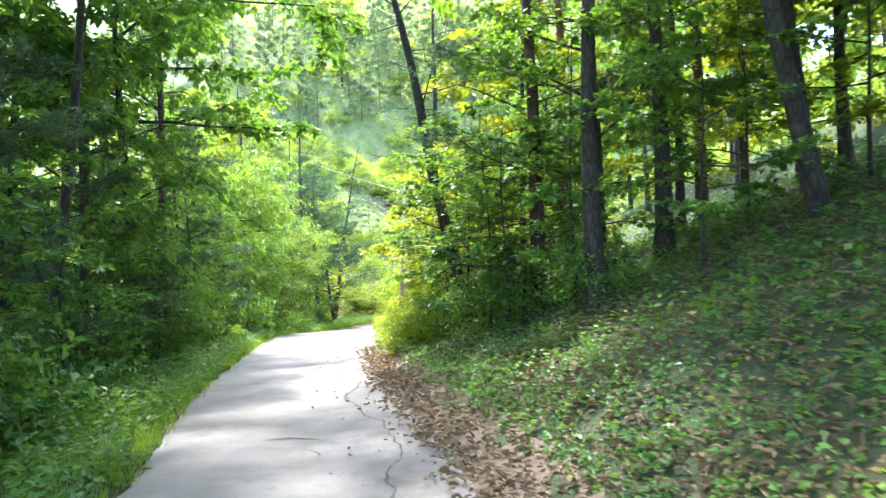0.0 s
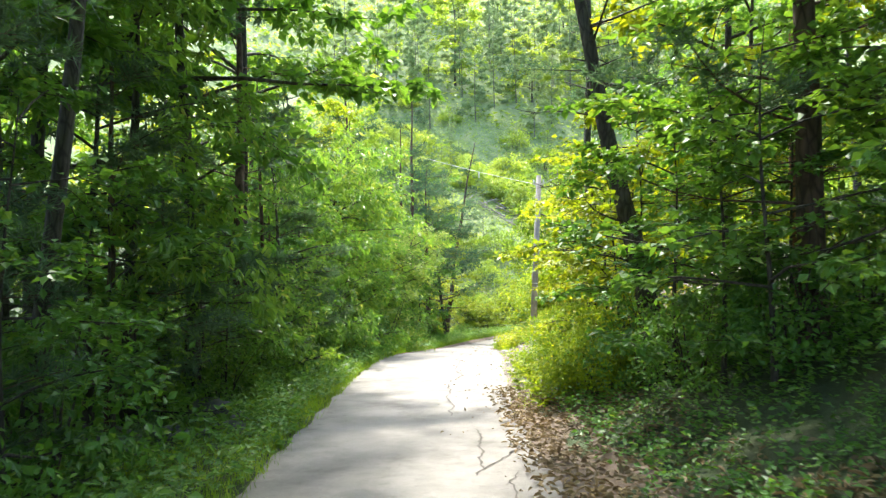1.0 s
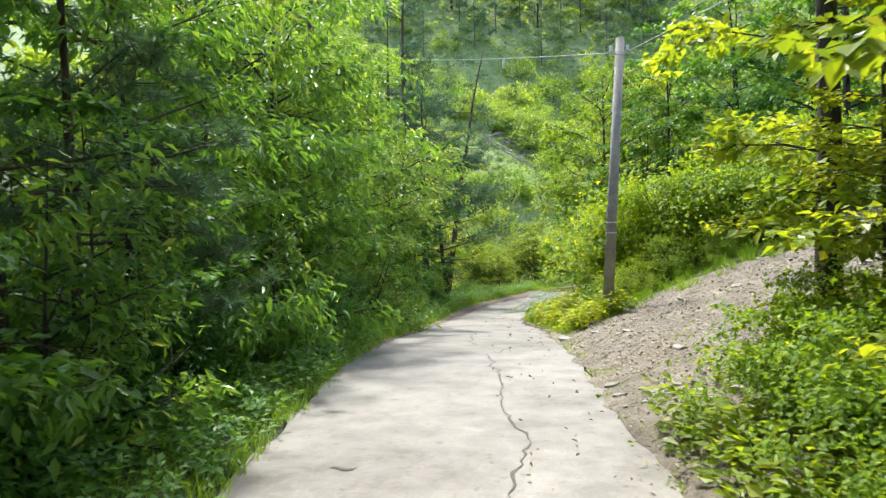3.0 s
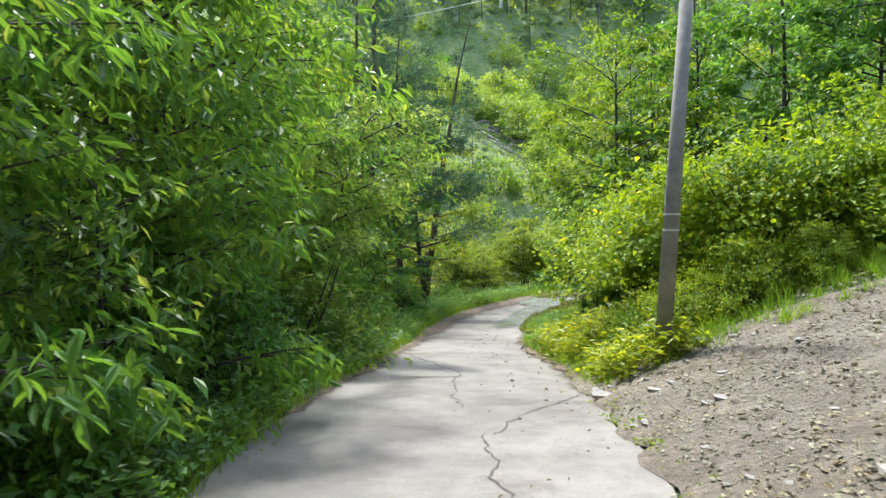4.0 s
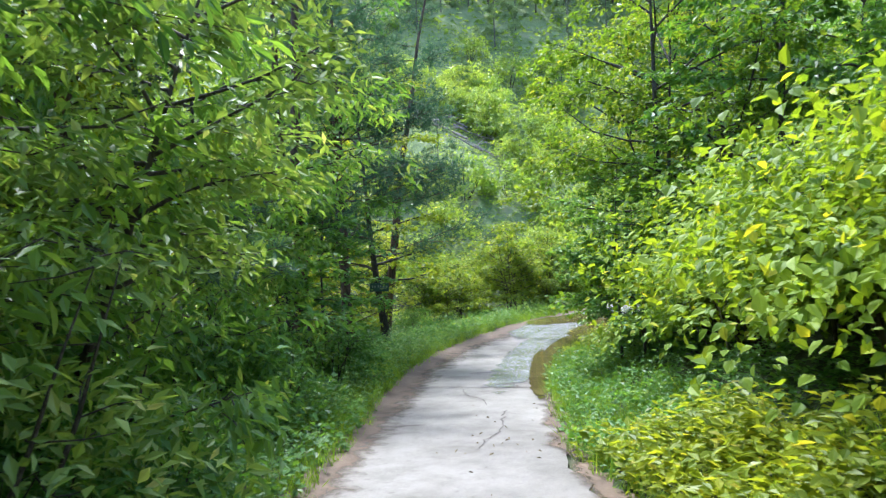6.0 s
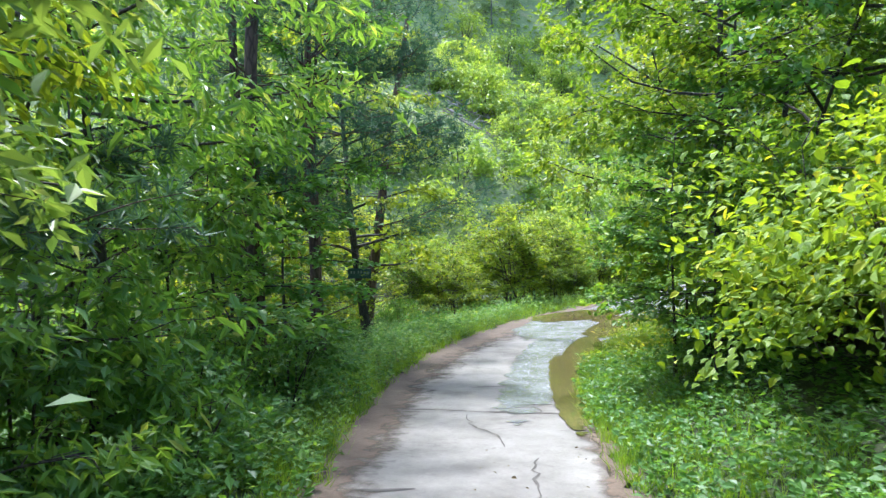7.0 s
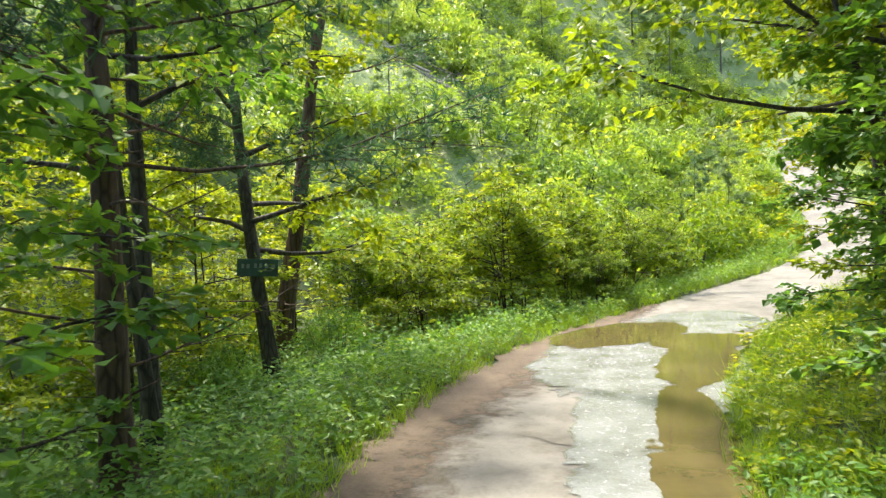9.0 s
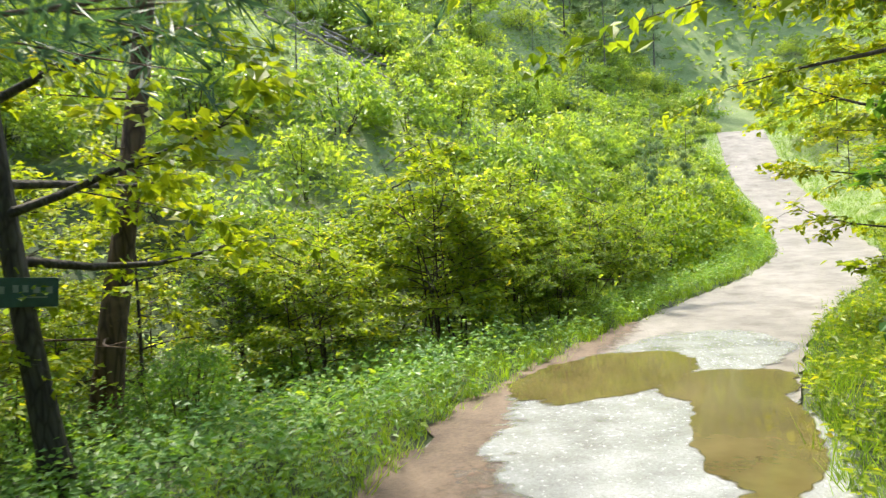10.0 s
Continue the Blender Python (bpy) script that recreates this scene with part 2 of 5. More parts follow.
def plain(name, colour, rough=0.7, metal=0.0, vary=0.25, scale=12.0):
    m, nt, bsdf, _ = material(name)
    n = noise_tex(nt, scale, 5.0)
    lo, hi = tuple(c * (1 - vary) for c in colour), tuple(min(1, c * (1 + vary)) for c in colour)
    nt.links.new(ramp(nt, n, [(0.3, lo), (0.7, hi)]), bsdf.inputs["Base Color"])
    bsdf.inputs["Roughness"].default_value, bsdf.inputs["Metallic"].default_value = rough, metal
    bump(nt, bsdf, n, 0.15, 0.01)
    return m


POLE = plain("pole_concrete", (0.25, 0.23, 0.2), 0.85, 0, 0.3, 6.0)
BAND = plain("pole_band", (0.6, 0.58, 0.52), 0.5, 0.3)
DARK = plain("crack_dark", (0.09, 0.08, 0.068), 0.95)
STONE = plain("stone", (0.27, 0.255, 0.225), 0.85, 0, 0.35, 8.0)
ROCK = plain("grey_rock", (0.1, 0.105, 0.09), 0.9, 0, 0.4, 5.0)
SIGN = plain("sign_green", (0.03, 0.075, 0.058), 0.5, 0, 0.3, 9.0)
SIGN_MARK = plain("sign_mark", (0.2, 0.24, 0.21), 0.6)
PLATE = plain("white_plate", (0.7, 0.71, 0.7), 0.4, 0, 0.08)
CABLE = plain("cable", (0.4, 0.4, 0.38), 0.5)

# ---------------------------------------------------------------- lie of the land
# road stations: x, y, z of the middle, half the width
STATIONS = [(2.3, -12, 0.1, 1.35), (-0.05, 0, -0.05, 1.3), (-1.0, 5, -0.02, 1.3), (-1.95, 9, -0.1, 1.35), (-2.75, 13, -0.27, 1.4),
            (-3.6, 18.6, -0.42, 1.5), (-4.1, 23, -0.58, 1.58), (-4.4, 27, -0.86, 1.43), (-4.75, 31, -1.2, 1.12), (-4.85, 35, -1.52, 1.22),
            (-4.75, 38, -1.73, 1.3), (-4.2, 41.2, -1.86, 1.42), (-2.6, 45.2, -1.9, 1.45), (0.35, 49.5, -1.86, 1.3),
            (4.0, 53.4, -1.6, 1.2), (6.4, 56.2, -1.3, 1.2), (7.6, 58.6, -1.08, 1.2), (10.5, 64.5, -0.38, 1.2), (12.85, 71.2, 1.15, 1.25),
            (14.3, 75, 2.5, 1.3), (15.7, 78.6, 3.95, 1.3), (16.7, 80.8, 4.5, 1.3), (18.4, 84.0, 4.45, 1.3), (20, 88, 4.2, 1.3)]


def spline(rows, step):
    """A smooth run through the rows, resampled by steps along the ground."""
    p = np.array(rows, float)
    ext = np.vstack([2 * p[0] - p[1], p, 2 * p[-1] - p[-2]])
    out = []
    for i in range(1, len(ext) - 2):
        a, b, c, d = ext[i - 1:i + 3]
        for u in np.linspace(0, 1, 24, endpoint=False):
            out.append(0.5 * (2 * b + (c - a) * u + (2 * a - 5 * b + 4 * c - d) * u ** 2 + (3 * b - a - 3 * c + d) * u ** 3))
    out = np.array(out + [p[-1]])
    run = np.r_[0, np.cumsum(np.linalg.norm(np.diff(out[:, :2], axis=0), axis=1))]
    at = np.arange(0, run[-1], step)
    return np.stack([np.interp(at, run, out[:, k]) for k in range(out.shape[1])], 1)


LINE = spline(STATIONS, 0.25)
TAN = np.gradient(LINE[:, :2], axis=0)
TAN /= np.linalg.norm(TAN, axis=1, keepdims=True)
RIGHT = np.stack([TAN[:, 1], -TAN[:, 0]], 1)


def lateral(x, y):
    """For places: metres outside the road's edge (negative on it), side (+1 right), station y, road height."""
    pts = np.stack([np.ravel(x), np.ravel(y)], 1).astype(float)
    coarse = LINE[::2]
    d, side, sy, z = (np.empty(len(pts)) for _ in range(4))
    for k in range(0, len(pts), 20000):
        q = pts[k:k + 20000]
        gap = np.hypot(q[:, None, 0] - coarse[None, :, 0], q[:, None, 1] - coarse[None, :, 1])
        i = np.clip(gap.argmin(1) * 2, 1, len(LINE) - 2)
        off = q - LINE[i, :2]
        lat = (off * RIGHT[i]).sum(1)
        near = gap.min(1)
        w = 1.0 / (gap + 0.15) ** 4
        d[k:k + 20000] = np.where(near > 3, near, np.abs(lat)) - LINE[i, 3]
        side[k:k + 20000] = np.where(lat >= 0, 1, -1)
        sy[k:k + 20000] = (w * coarse[None, :, 1]).sum(1) / w.sum(1)
        along = LINE[i, 2] + (LINE[i + 1, 2] - LINE[i - 1, 2]) / 0.5 * (off * TAN[i]).sum(1).clip(-0.3, 0.3)
        far = (w * coarse[None, :, 2]).sum(1) / w.sum(1)
        t = np.clip((near - 1.5) / 3, 0, 1)
        z[k:k + 20000] = along * (1 - t) + far * t
    return d, side, sy, z


def lumps(x, y, size, seed):
    """Cheap smooth unevenness from a few crossing waves, about -1 to 1."""
    r = np.random.RandomState(seed)
    out = 0
    for _ in range(7):
        a, k, ph = r.uniform(0, 6.283), r.uniform(0.6, 1.8) / size, r.uniform(0, 6.283)
        out = out + np.sin((x * math.cos(a) + y * math.sin(a)) * k * 6.283 + ph)
    return out / 3.5


def ground_z(x, y):
    shape = np.shape(x)
    x, y = np.ravel(np.asarray(x, float)), np.ravel(np.asarray(y, float))
    d, side, sy, z = lateral(x, y)
    out = np.maximum(d, 0)
    rise_r = np.interp(sy, [-12, 12, 17, 25, 28, 36, 40, 46, 52, 60, 86], [0.5, 0.47, 0.3, 0.42, 0.5, 0.36, 0.3, 0.3, 0.32, 0.42, 0.5])
    start_r = np.interp(sy, [-12, 14, 17, 25, 28, 34, 40, 60], [0.45, 0.35, 0.1, 0.05, 0.1, 0.8, 0.9, 0.6])
    e = np.maximum(out - start_r, 0)
    zr = rise_r * 45 * (1 - np.exp(-e / 45)) * (1 - 0.25 * np.exp(-e / 1.2))
    hill = np.interp(sy, [-12, 36, 46, 56, 86], [0.05, 0.1, 0.5, 0.68, 0.7])
    foot = np.interp(sy, [-12, 40, 50, 60, 86], [14, 12, 6, 4, 2.5])
    zl = -0.22 * np.clip(out - 0.7, 0, 2.5) + hill * 110 * (1 - np.exp(-np.maximum(out - foot, 0) / 110))
    z = z + np.where(side > 0, zr, zl) + 0.6 * np.maximum(y - 84, 0) * np.exp(-np.maximum(y - 84, 0) / 150)
    z = z + lumps(x, y, 3.5, 5) * 0.06 * np.clip(out - 0.3, 0, 1) + lumps(x, y, 0.9, 6) * 0.025 * np.clip(out, 0, 1)
    z = z - np.clip(0.05 - d, 0, 0.25) * 0.5
    return z.reshape(shape)


def gz(x, y):
    return float(ground_z(np.array([x]), np.array([y]))[0])


def edge_point(sy, d, side):
    """The place d metres outside the road's edge at the station of that y."""
    i = int(np.abs(LINE[:, 1] - sy).argmin())
    q = LINE[i, :2] + RIGHT[i] * side * (LINE[i, 3] + d)
    return float(q[0]), float(q[1])


# ---------------------------------------------------------------- building helpers


def covered(ob, values):
    """Notes how thickly a spread layer covers, from its edge inwards."""
    at = ob.data.attributes.new("cover", "FLOAT", "POINT")
    at.data.foreach_set("value", np.asarray(values, dtype=np.float32))
    return ob


def mesh_object(name, verts, faces, mat, parent=None, label="", smooth=False):
    me = bpy.data.meshes.new(name)
    me.from_pydata(verts if isinstance(verts, list) else verts.tolist(), [], faces if isinstance(faces, list) else faces.tolist())
    for m in mat if isinstance(mat, (list, tuple)) else [mat]:
        me.materials.append(m)
    if smooth:
        me.polygons.foreach_set("use_smooth", [True] * len(me.polygons))
    me.update()
    ob = new(name, me)
    if parent is not None:
        ob.parent = parent
    if label:
        tagged(ob, label)
    return ob


def part(name, bm, mat, parent, label=""):
    me = bpy.data.meshes.new(name)
    bm.to_mesh(me)
    bm.free()
    me.materials.append(mat)
    ob = new(name, me)
    ob.parent = parent
    if label:
        tagged(ob, label)
    return ob


class Tubes:
    """Tapered round limbs gathered into one mesh."""

    def __init__(self):
        self.v, self.f, self.n = [], [], 0

    def add(self, pts, radii, sides=6, knobbly=0.0):
        pts = np.asarray(pts, float)
        ways = np.gradient(pts, axis=0)
        ways /= np.linalg.norm(ways, axis=1, keepdims=True) + 1e-9
        ref = np.array([0.31, 0.95, 0.1]) if abs(ways[0][2]) > 0.7 else np.array([0.05, 0.1, 1.0])
        a = np.cross(ways, ref)
        a /= np.linalg.norm(a, axis=1, keepdims=True) + 1e-9
        b = np.cross(ways, a)
        ang = np.arange(sides) * 2 * math.pi / sides
        ring = a[:, None] * np.cos(ang)[None, :, None] + b[:, None] * np.sin(ang)[None, :, None]
        size = np.asarray(radii, float)[:, None, None] * np.ones((len(pts), sides, 1))
        if knobbly:
            size = size * (1 + np.random.RandomState(self.n + len(pts)).uniform(-knobbly, knobbly, size.shape))
        self.v.append((pts[:, None] + ring * size).reshape(-1, 3))
        for k in range(len(pts) - 1):
            o = self.n + k * sides
            for s in range(sides):
                e = (s + 1) % sides
                self.f.append((o + s, o + e, o + sides + e, o + sides + s))
        self.f.append(tuple(self.n + (len(pts) - 1) * sides + s for s in range(sides)))
        self.n += len(pts) * sides

    def make(self, name, mat, parent, label=""):
        return mesh_object(name, np.vstack(self.v), self.f, mat, parent, label, smooth=True)


def unit(a):
    return a / (np.linalg.norm(a, axis=1, keepdims=True) + 1e-9)


def leaf_arrays(P, D, N, L, W, fold=0.12, full=False):
    """Leaves at P along D, facing N; full ones have a rounded outline. Returns verts and faces."""
    n = len(P)
    D, L, W = unit(D), np.broadcast_to(L, n)[:, None], np.broadcast_to(W, n)[:, None]
    S = unit(np.cross(D, N))
    U = np.cross(S, D)
    if full:
        v = np.stack([P, P + D * L * 0.3 + S * W * 0.46 + U * W * fold, P + D * L * 0.66 + S * W * 0.36 + U * W * fold * 0.7, P + D * L - U * L * 0.12,
                      P + D * L * 0.66 - S * W * 0.36 + U * W * fold * 0.7, P + D * L * 0.3 - S * W * 0.46 + U * W * fold], 1)
        base = np.arange(n)[:, None] * 6
        f = np.concatenate([base + [0, 1, 2, 3], base + [0, 3, 4, 5]], 0)
        return v.reshape(-1, 3), f
    v = np.stack([P, P + D * L * 0.45 + S * W * 0.5 + U * W * fold, P + D * L - U * L * 0.1, P + D * L * 0.45 - S * W * 0.5 + U * W * fold], 1)
    base = np.arange(n)[:, None] * 4
    return v.reshape(-1, 3), np.concatenate([base + [0, 1, 2], base + [0, 2, 3]], 0)


def blade_arrays(P, D, L, W):
    """Thin pointed blades or needles: one long triangle each."""
    n = len(P)
    D, L, W = unit(D), np.broadcast_to(L, n)[:, None], np.broadcast_to(W, n)[:, None]
    S = unit(np.cross(D, np.random.RandomState(n).normal(size=(n, 3))))
    v = np.stack([P - S * W / 2, P + S * W / 2, P + D * L], 1).reshape(-1, 3)
    return v, np.arange(3 * n).reshape(-1, 3)


def anchor(name, label, category, group="", kind=""):
    ob = new(name)
    ob.empty_display_size = 0.3
    return tagged(ob, label, category, group, kind)


def curve_line(start, way, length, rng, bend=0.15, lift=0.0, n=5):
    """A limb's line: from start along way, wavering, lifted or drooping towards the tip."""
    way = way / np.linalg.norm(way)
    u = np.linspace(0, 1, n)[:, None]
    side = rng.normal(size=3) * bend * length
    pts = start + way * length * u + side * (u ** 2 - u) * 1.2 + rng.normal(size=(n, 3)) * 0.012 * length * u
    pts[:, 2] += lift * length * u[:, 0] ** 2
    return pts


def leaves_on(lines, count, rng, spread, droop, flat):
    """Leaf places, ways and faces along twig lines."""
    lens = np.array([np.linalg.norm(l[-1] - l[0]) for l in lines])
    pick = rng.choice(len(lines), count, p=lens / lens.sum())
    u = rng.beta(1.6, 0.9, count)
    arr = np.array([[l[0], l[len(l) // 2], l[-1]] for l in lines])[pick]
    P = np.where(u[:, None] < 0.5, arr[:, 0] + (arr[:, 1] - arr[:, 0]) * 2 * u[:, None], arr[:, 1] + (arr[:, 2] - arr[:, 1]) * (2 * u[:, None] - 1))
    P = P + rng.normal(size=(count, 3)) * spread * np.array([1, 1, 1 - 0.6 * flat])
    D = unit(arr[:, 2] - arr[:, 0]) * 0.5 + rng.normal(size=(count, 3)) * np.array([0.75, 0.75, 0.3])
    D[:, 2] -= droop
    N = rng.normal(size=(count, 3)) * (0.75 - 0.45 * flat) + np.array([0, 0, 1.0])
    return P, D, N


def broadleaf(seed, label, H, R, low, limbs, leaves, L, W, mat=None, bark=None, lean=(0, 0), r0=0.1, flat=0.6, droop=0.3, full=False,
              spread=0.1, name="tree", category="tree", group="forest trees", stems=1, up=0.45, twigs=7, sides=5, stations=14, splay=0.12):
    """A leafy tree: stem, limbs and twigs in one mesh, leaves in another."""
    rng = np.random.RandomState(seed)
    top, wood, lines = anchor(name, label, category, group), Tubes(), []
    for s in range(stems):
        h = H * (1 - 0.18 * s if stems < 5 else rng.uniform(0.6, 1.0))
        off = rng.normal(size=2) * 0.15 * (s > 0) * splay / 0.12
        lx, ly = lean[0] + rng.normal() * splay * (s > 0), lean[1] + rng.normal() * splay * (s > 0)
        u = np.linspace(0, 1, stations)
        stem = np.stack([off[0] + lx * h * u + np.sin(u * 5 + seed) * 0.02 * h * u, off[1] + ly * h * u + np.cos(u * 4 + seed * 2) * 0.02 * h * u, h * u - 0.25], 1)
        rad = r0 * (1 - 0.25 * (s > 0)) * (1.0 - 0.88 * u ** 0.9) * (1 + 0.5 * np.exp(-u * 18))
        wood.add(stem, rad, 8, 0.06)
        for k in range(limbs // stems):
            f = low + (0.97 - low) * ((k + rng.rand()) / (limbs // stems))
            start = np.array([np.interp(f, u, stem[:, c]) for c in range(3)])
            az = k * 2.4 + rng.rand() * 1.2 + s * 3
            mid = (f - low) / (1 - low)
            length = R * (0.35 + 0.65 * math.sqrt(max(0.03, 1 - (1.25 * mid - 0.32) ** 2))) * rng.uniform(0.75, 1.15)
            way = np.array([math.cos(az), math.sin(az), up * (0.4 + 1.2 * mid) + rng.normal() * 0.12])
            ln = curve_line(start, way, length, rng, 0.2, -0.1)
            wood.add(ln, np.linspace(r0 * 0.36 * (1.1 - 0.7 * f) + 0.006, 0.005, 5), sides)
            lines.append(ln[2:])
            for _ in range(twigs):
                g = rng.uniform(0.25, 0.95)
                b = np.array([np.interp(g, np.linspace(0, 1, 5), ln[:, c]) for c in range(3)])
                a2 = az + rng.choice([-1, 1]) * rng.uniform(0.4, 1.3)
                tw = curve_line(b, np.array([math.cos(a2), math.sin(a2), rng.normal() * 0.22 + 0.1]), length * rng.uniform(0.22, 0.45), rng, 0.2, -0.18, 3)
                wood.add(tw, [0.008, 0.005, 0.002], 3)
                lines.append(tw)
    wood.make("trunk", bark or BARK, top)
    P, D, N = leaves_on(lines, leaves, rng, spread, droop, flat)
    size = rng.uniform(0.65, 1.2, leaves)
    v, f = leaf_arrays(P, D, N, L * size, W * size, 0.12, full)
    mesh_object("crown", v, f, mat or LEAF, top)
    return top


def pine(seed, label, H, r0, low, whorls, tufts, reach, bark=None, needles=None, lean=(0, 0), bare=5, length=0.15, per=12, width=0.013, sprays=9, rings=26, stubs=14, spread=0.07):
    """A pine: straight stem, near-level boughs with needle tufts, some bare dead boughs below."""
    rng = np.random.RandomState(seed)
    top, wood, lines = anchor("pine_tree", label, "pine", "forest pines"), Tubes(), []
    u = np.linspace(0, 1, rings)
    stem = np.stack([lean[0] * H * u + np.sin(u * 4 + seed) * 0.012 * H * u + np.sin(u * 17 + seed) * 0.003 * H * u ** 0.5, lean[1] * H * u + np.cos(u * 3 + seed) * 0.012 * H * u, H * u - 0.25], 1)
    wood.add(stem, r0 * (1 - 0.9 * u) * (1 + 0.35 * np.exp(-u * 22)) + 0.005, 10, 0.07)

    for _ in range(stubs):
        f, az = rng.uniform(0.05, 0.5), rng.uniform(0, 6.283)
        q = np.array([np.interp(f, u, stem[:, c]) for c in range(3)])
        w = np.array([math.cos(az), math.sin(az), rng.uniform(-0.1, 0.5)])
        wood.add([q, q + w * (r0 + rng.uniform(0.05, 0.35))], [0.016, 0.006], 4)

    def bough(f, leafy):
        start = np.array([np.interp(f, u, stem[:, c]) for c in range(3)])
        az = rng.uniform(0, 6.283)
        ln = reach * (0.35 + 0.75 * (1 - f)) * rng.uniform(0.7, 1.15) * (1 if leafy else 0.6)
        b = curve_line(start, np.array([math.cos(az), math.sin(az), rng.uniform(-0.1, 0.35)]), ln, rng, 0.16, 0.05 if leafy else -0.05, 6)
        wood.add(b, np.linspace(0.008 + (0.14 if leafy else 0.08) * r0 * (1.05 - f), 0.003, 6), 5)
        for _ in range(sprays if leafy else 3):
            g = rng.uniform(0.25, 0.98)
            q = np.array([np.interp(g, np.linspace(0, 1, 6), b[:, c]) for c in range(3)])
            a2 = az + rng.choice([-1, 1]) * rng.uniform(0.35, 1.1)
            t = curve_line(q, np.array([math.cos(a2), math.sin(a2), rng.normal() * 0.15 + 0.1]), ln * rng.uniform(0.15, 0.38), rng, 0.15, 0.05, 3)
            wood.add(t, [0.007, 0.005, 0.003], 3)
            if leafy:
                lines.append(t)
        if leafy:
            lines.append(b[3:])
    for k in range(bare):
        bough(rng.uniform(0.1, low), False)
    for k in range(whorls):
        bough(low + (0.97 - low) * (k + rng.rand()) / whorls, True)
    wood.make("trunk", bark or BARK_PINE, top)
    P, D, _ = leaves_on(lines, tufts, rng, spread, -0.25, 0.3)
    D = unit(D)
    PP, DD = np.repeat(P, per, 0), np.repeat(D, per, 0)
    DD = unit(DD * 0.7 + rng.normal(size=DD.shape) * 0.55)
    v, f = blade_arrays(PP + DD * 0.01, DD, length * rng.uniform(0.7, 1.2, len(PP)), width)
    mesh_object("crown", v, f, needles or NEEDLE, top)
    return top


def shrub(seed, label, H, R, leaves, L, W, mat=None, stems=9, full=False, hollow=0.55, name="shrub", group="undergrowth shrubs", lumpy=0.22, droop=0.25, twiggy=5, reach=0.95, skirt=0.0, clump=22, face=0.6, tuft=0.062, layer=0.5):
    """A many-stemmed bush: fanned stems with twigs, leaves thickest on the lumpy outside."""
    rng = np.random.RandomState(seed)
    top, wood = anchor(name, label, "shrub", group), Tubes()
    for k in range(stems):
        az, spread = rng.uniform(0, 6.283), rng.uniform(0.15, 0.85)
        tip = np.array([math.cos(az) * R * spread, math.sin(az) * R * spread, H * reach * rng.uniform(0.68, 1.0)])
        base = np.array([math.cos(az), math.sin(az), 0]) * rng.uniform(0, 0.2) * R + [0, 0, -0.1]
        ln = curve_line(base, tip - base, np.linalg.norm(tip - base), rng, 0.15, -0.05, 6)
        wood.add(ln, np.linspace(0.012 + 0.006 * H, 0.003, 6), 4)
        for _ in range(twiggy):
            b = ln[rng.randint(2, 6)]
            wood.add(curve_line(b, rng.normal(size=3) * [1, 1, 0.5] + [0, 0, 0.4], 0.3 * R * rng.uniform(0.5, 1.2), rng, 0.2, 0, 3), [0.006, 0.004, 0.002], 3)
    wood.make("framework", TWIG, top)
    heads = max(24, leaves // clump)
    q = unit(rng.normal(size=(heads, 3)))
    q[:, 2] = np.abs(q[:, 2]) * 0.98 - 0.16
    k = rng.uniform(size=(6, 3)) * 6
    lump = 1 + lumpy * (np.sin(q @ (k[0] - 3) * 1.6 + k[3, 0]) + np.sin(q @ (k[1] - 3) * 2.6 + k[3, 1]) + 0.7 * np.sin(q @ (k[2] - 3) * 4.5 + k[3, 2])) / 1.7
    depth = 1 - (1 - hollow) * rng.beta(0.9, 2.2, heads)
    head = q * (lump * depth)[:, None] * [R, R, H * 0.82] + [0, 0, H * 0.16]
    pick = rng.randint(heads, size=leaves)
    q = q[pick]
    wide = tuft * (R + H) * rng.uniform(0.6, 1.3, heads)[pick][:, None]
    P = head[pick] + rng.normal(size=(leaves, 3)) * wide * [1, 1, layer]
    floor = rng.uniform(0.02, 0.2, leaves) + skirt * H * rng.uniform(0.1, 1.6, heads)[pick]
    P[:, 2] = np.where(P[:, 2] < floor, floor + (floor - P[:, 2]) * rng.uniform(0, 1.2, leaves), P[:, 2])
    D = q * [0.8, 0.8, 0.3] + rng.normal(size=(leaves, 3)) * 0.6
    D[:, 2] -= droop
    N = q * 0.9 + rng.normal(size=(leaves, 3)) * 0.5 + [0, 0, face]
    size = rng.uniform(0.6, 1.25, leaves)
    v, f = leaf_arrays(P, D, N, L * size, W * size, 0.12, full)
    mesh_object("foliage", v, f, mat or LEAF, top)
    return top


def put(ob, x, y, turn=0.0, size=1.0, sink=0.0, tilt=(0, 0)):
    """Copies a finished plant to a place on the ground."""
    m = Matrix.Translation((x, y, gz(x, y) - sink)) @ Euler((tilt[0], tilt[1], turn)).to_matrix().to_4x4()
    made = copy_thing(ob, m)
    made.scale = (size, size, size)
    return made


def move(ob, x, y, turn=0.0, size=1.0):
    """Sets the first of a kind itself to its place."""
    ob.location, ob.rotation_euler, ob.scale = (x, y, gz(x, y)), (0, 0, turn), (size, size, size)
    return ob


def spots_along(y0, y1, side, d0, d1, count, rng, gap):
    """Places along the road, d0 to d1 metres off its edge, at least gap apart."""
    out = []
    for _ in range(count * 12):
        if len(out) >= count:
            break
        x, y = edge_point(rng.uniform(y0, y1), rng.uniform(d0, d1), side)
        ditch = -7.6 < x < -4.6 and 11.2 < y < 14.4
        if not ditch and all((x - a) ** 2 + (y - b) ** 2 > gap * gap for a, b in out):
            out.append((x, y))
    return out

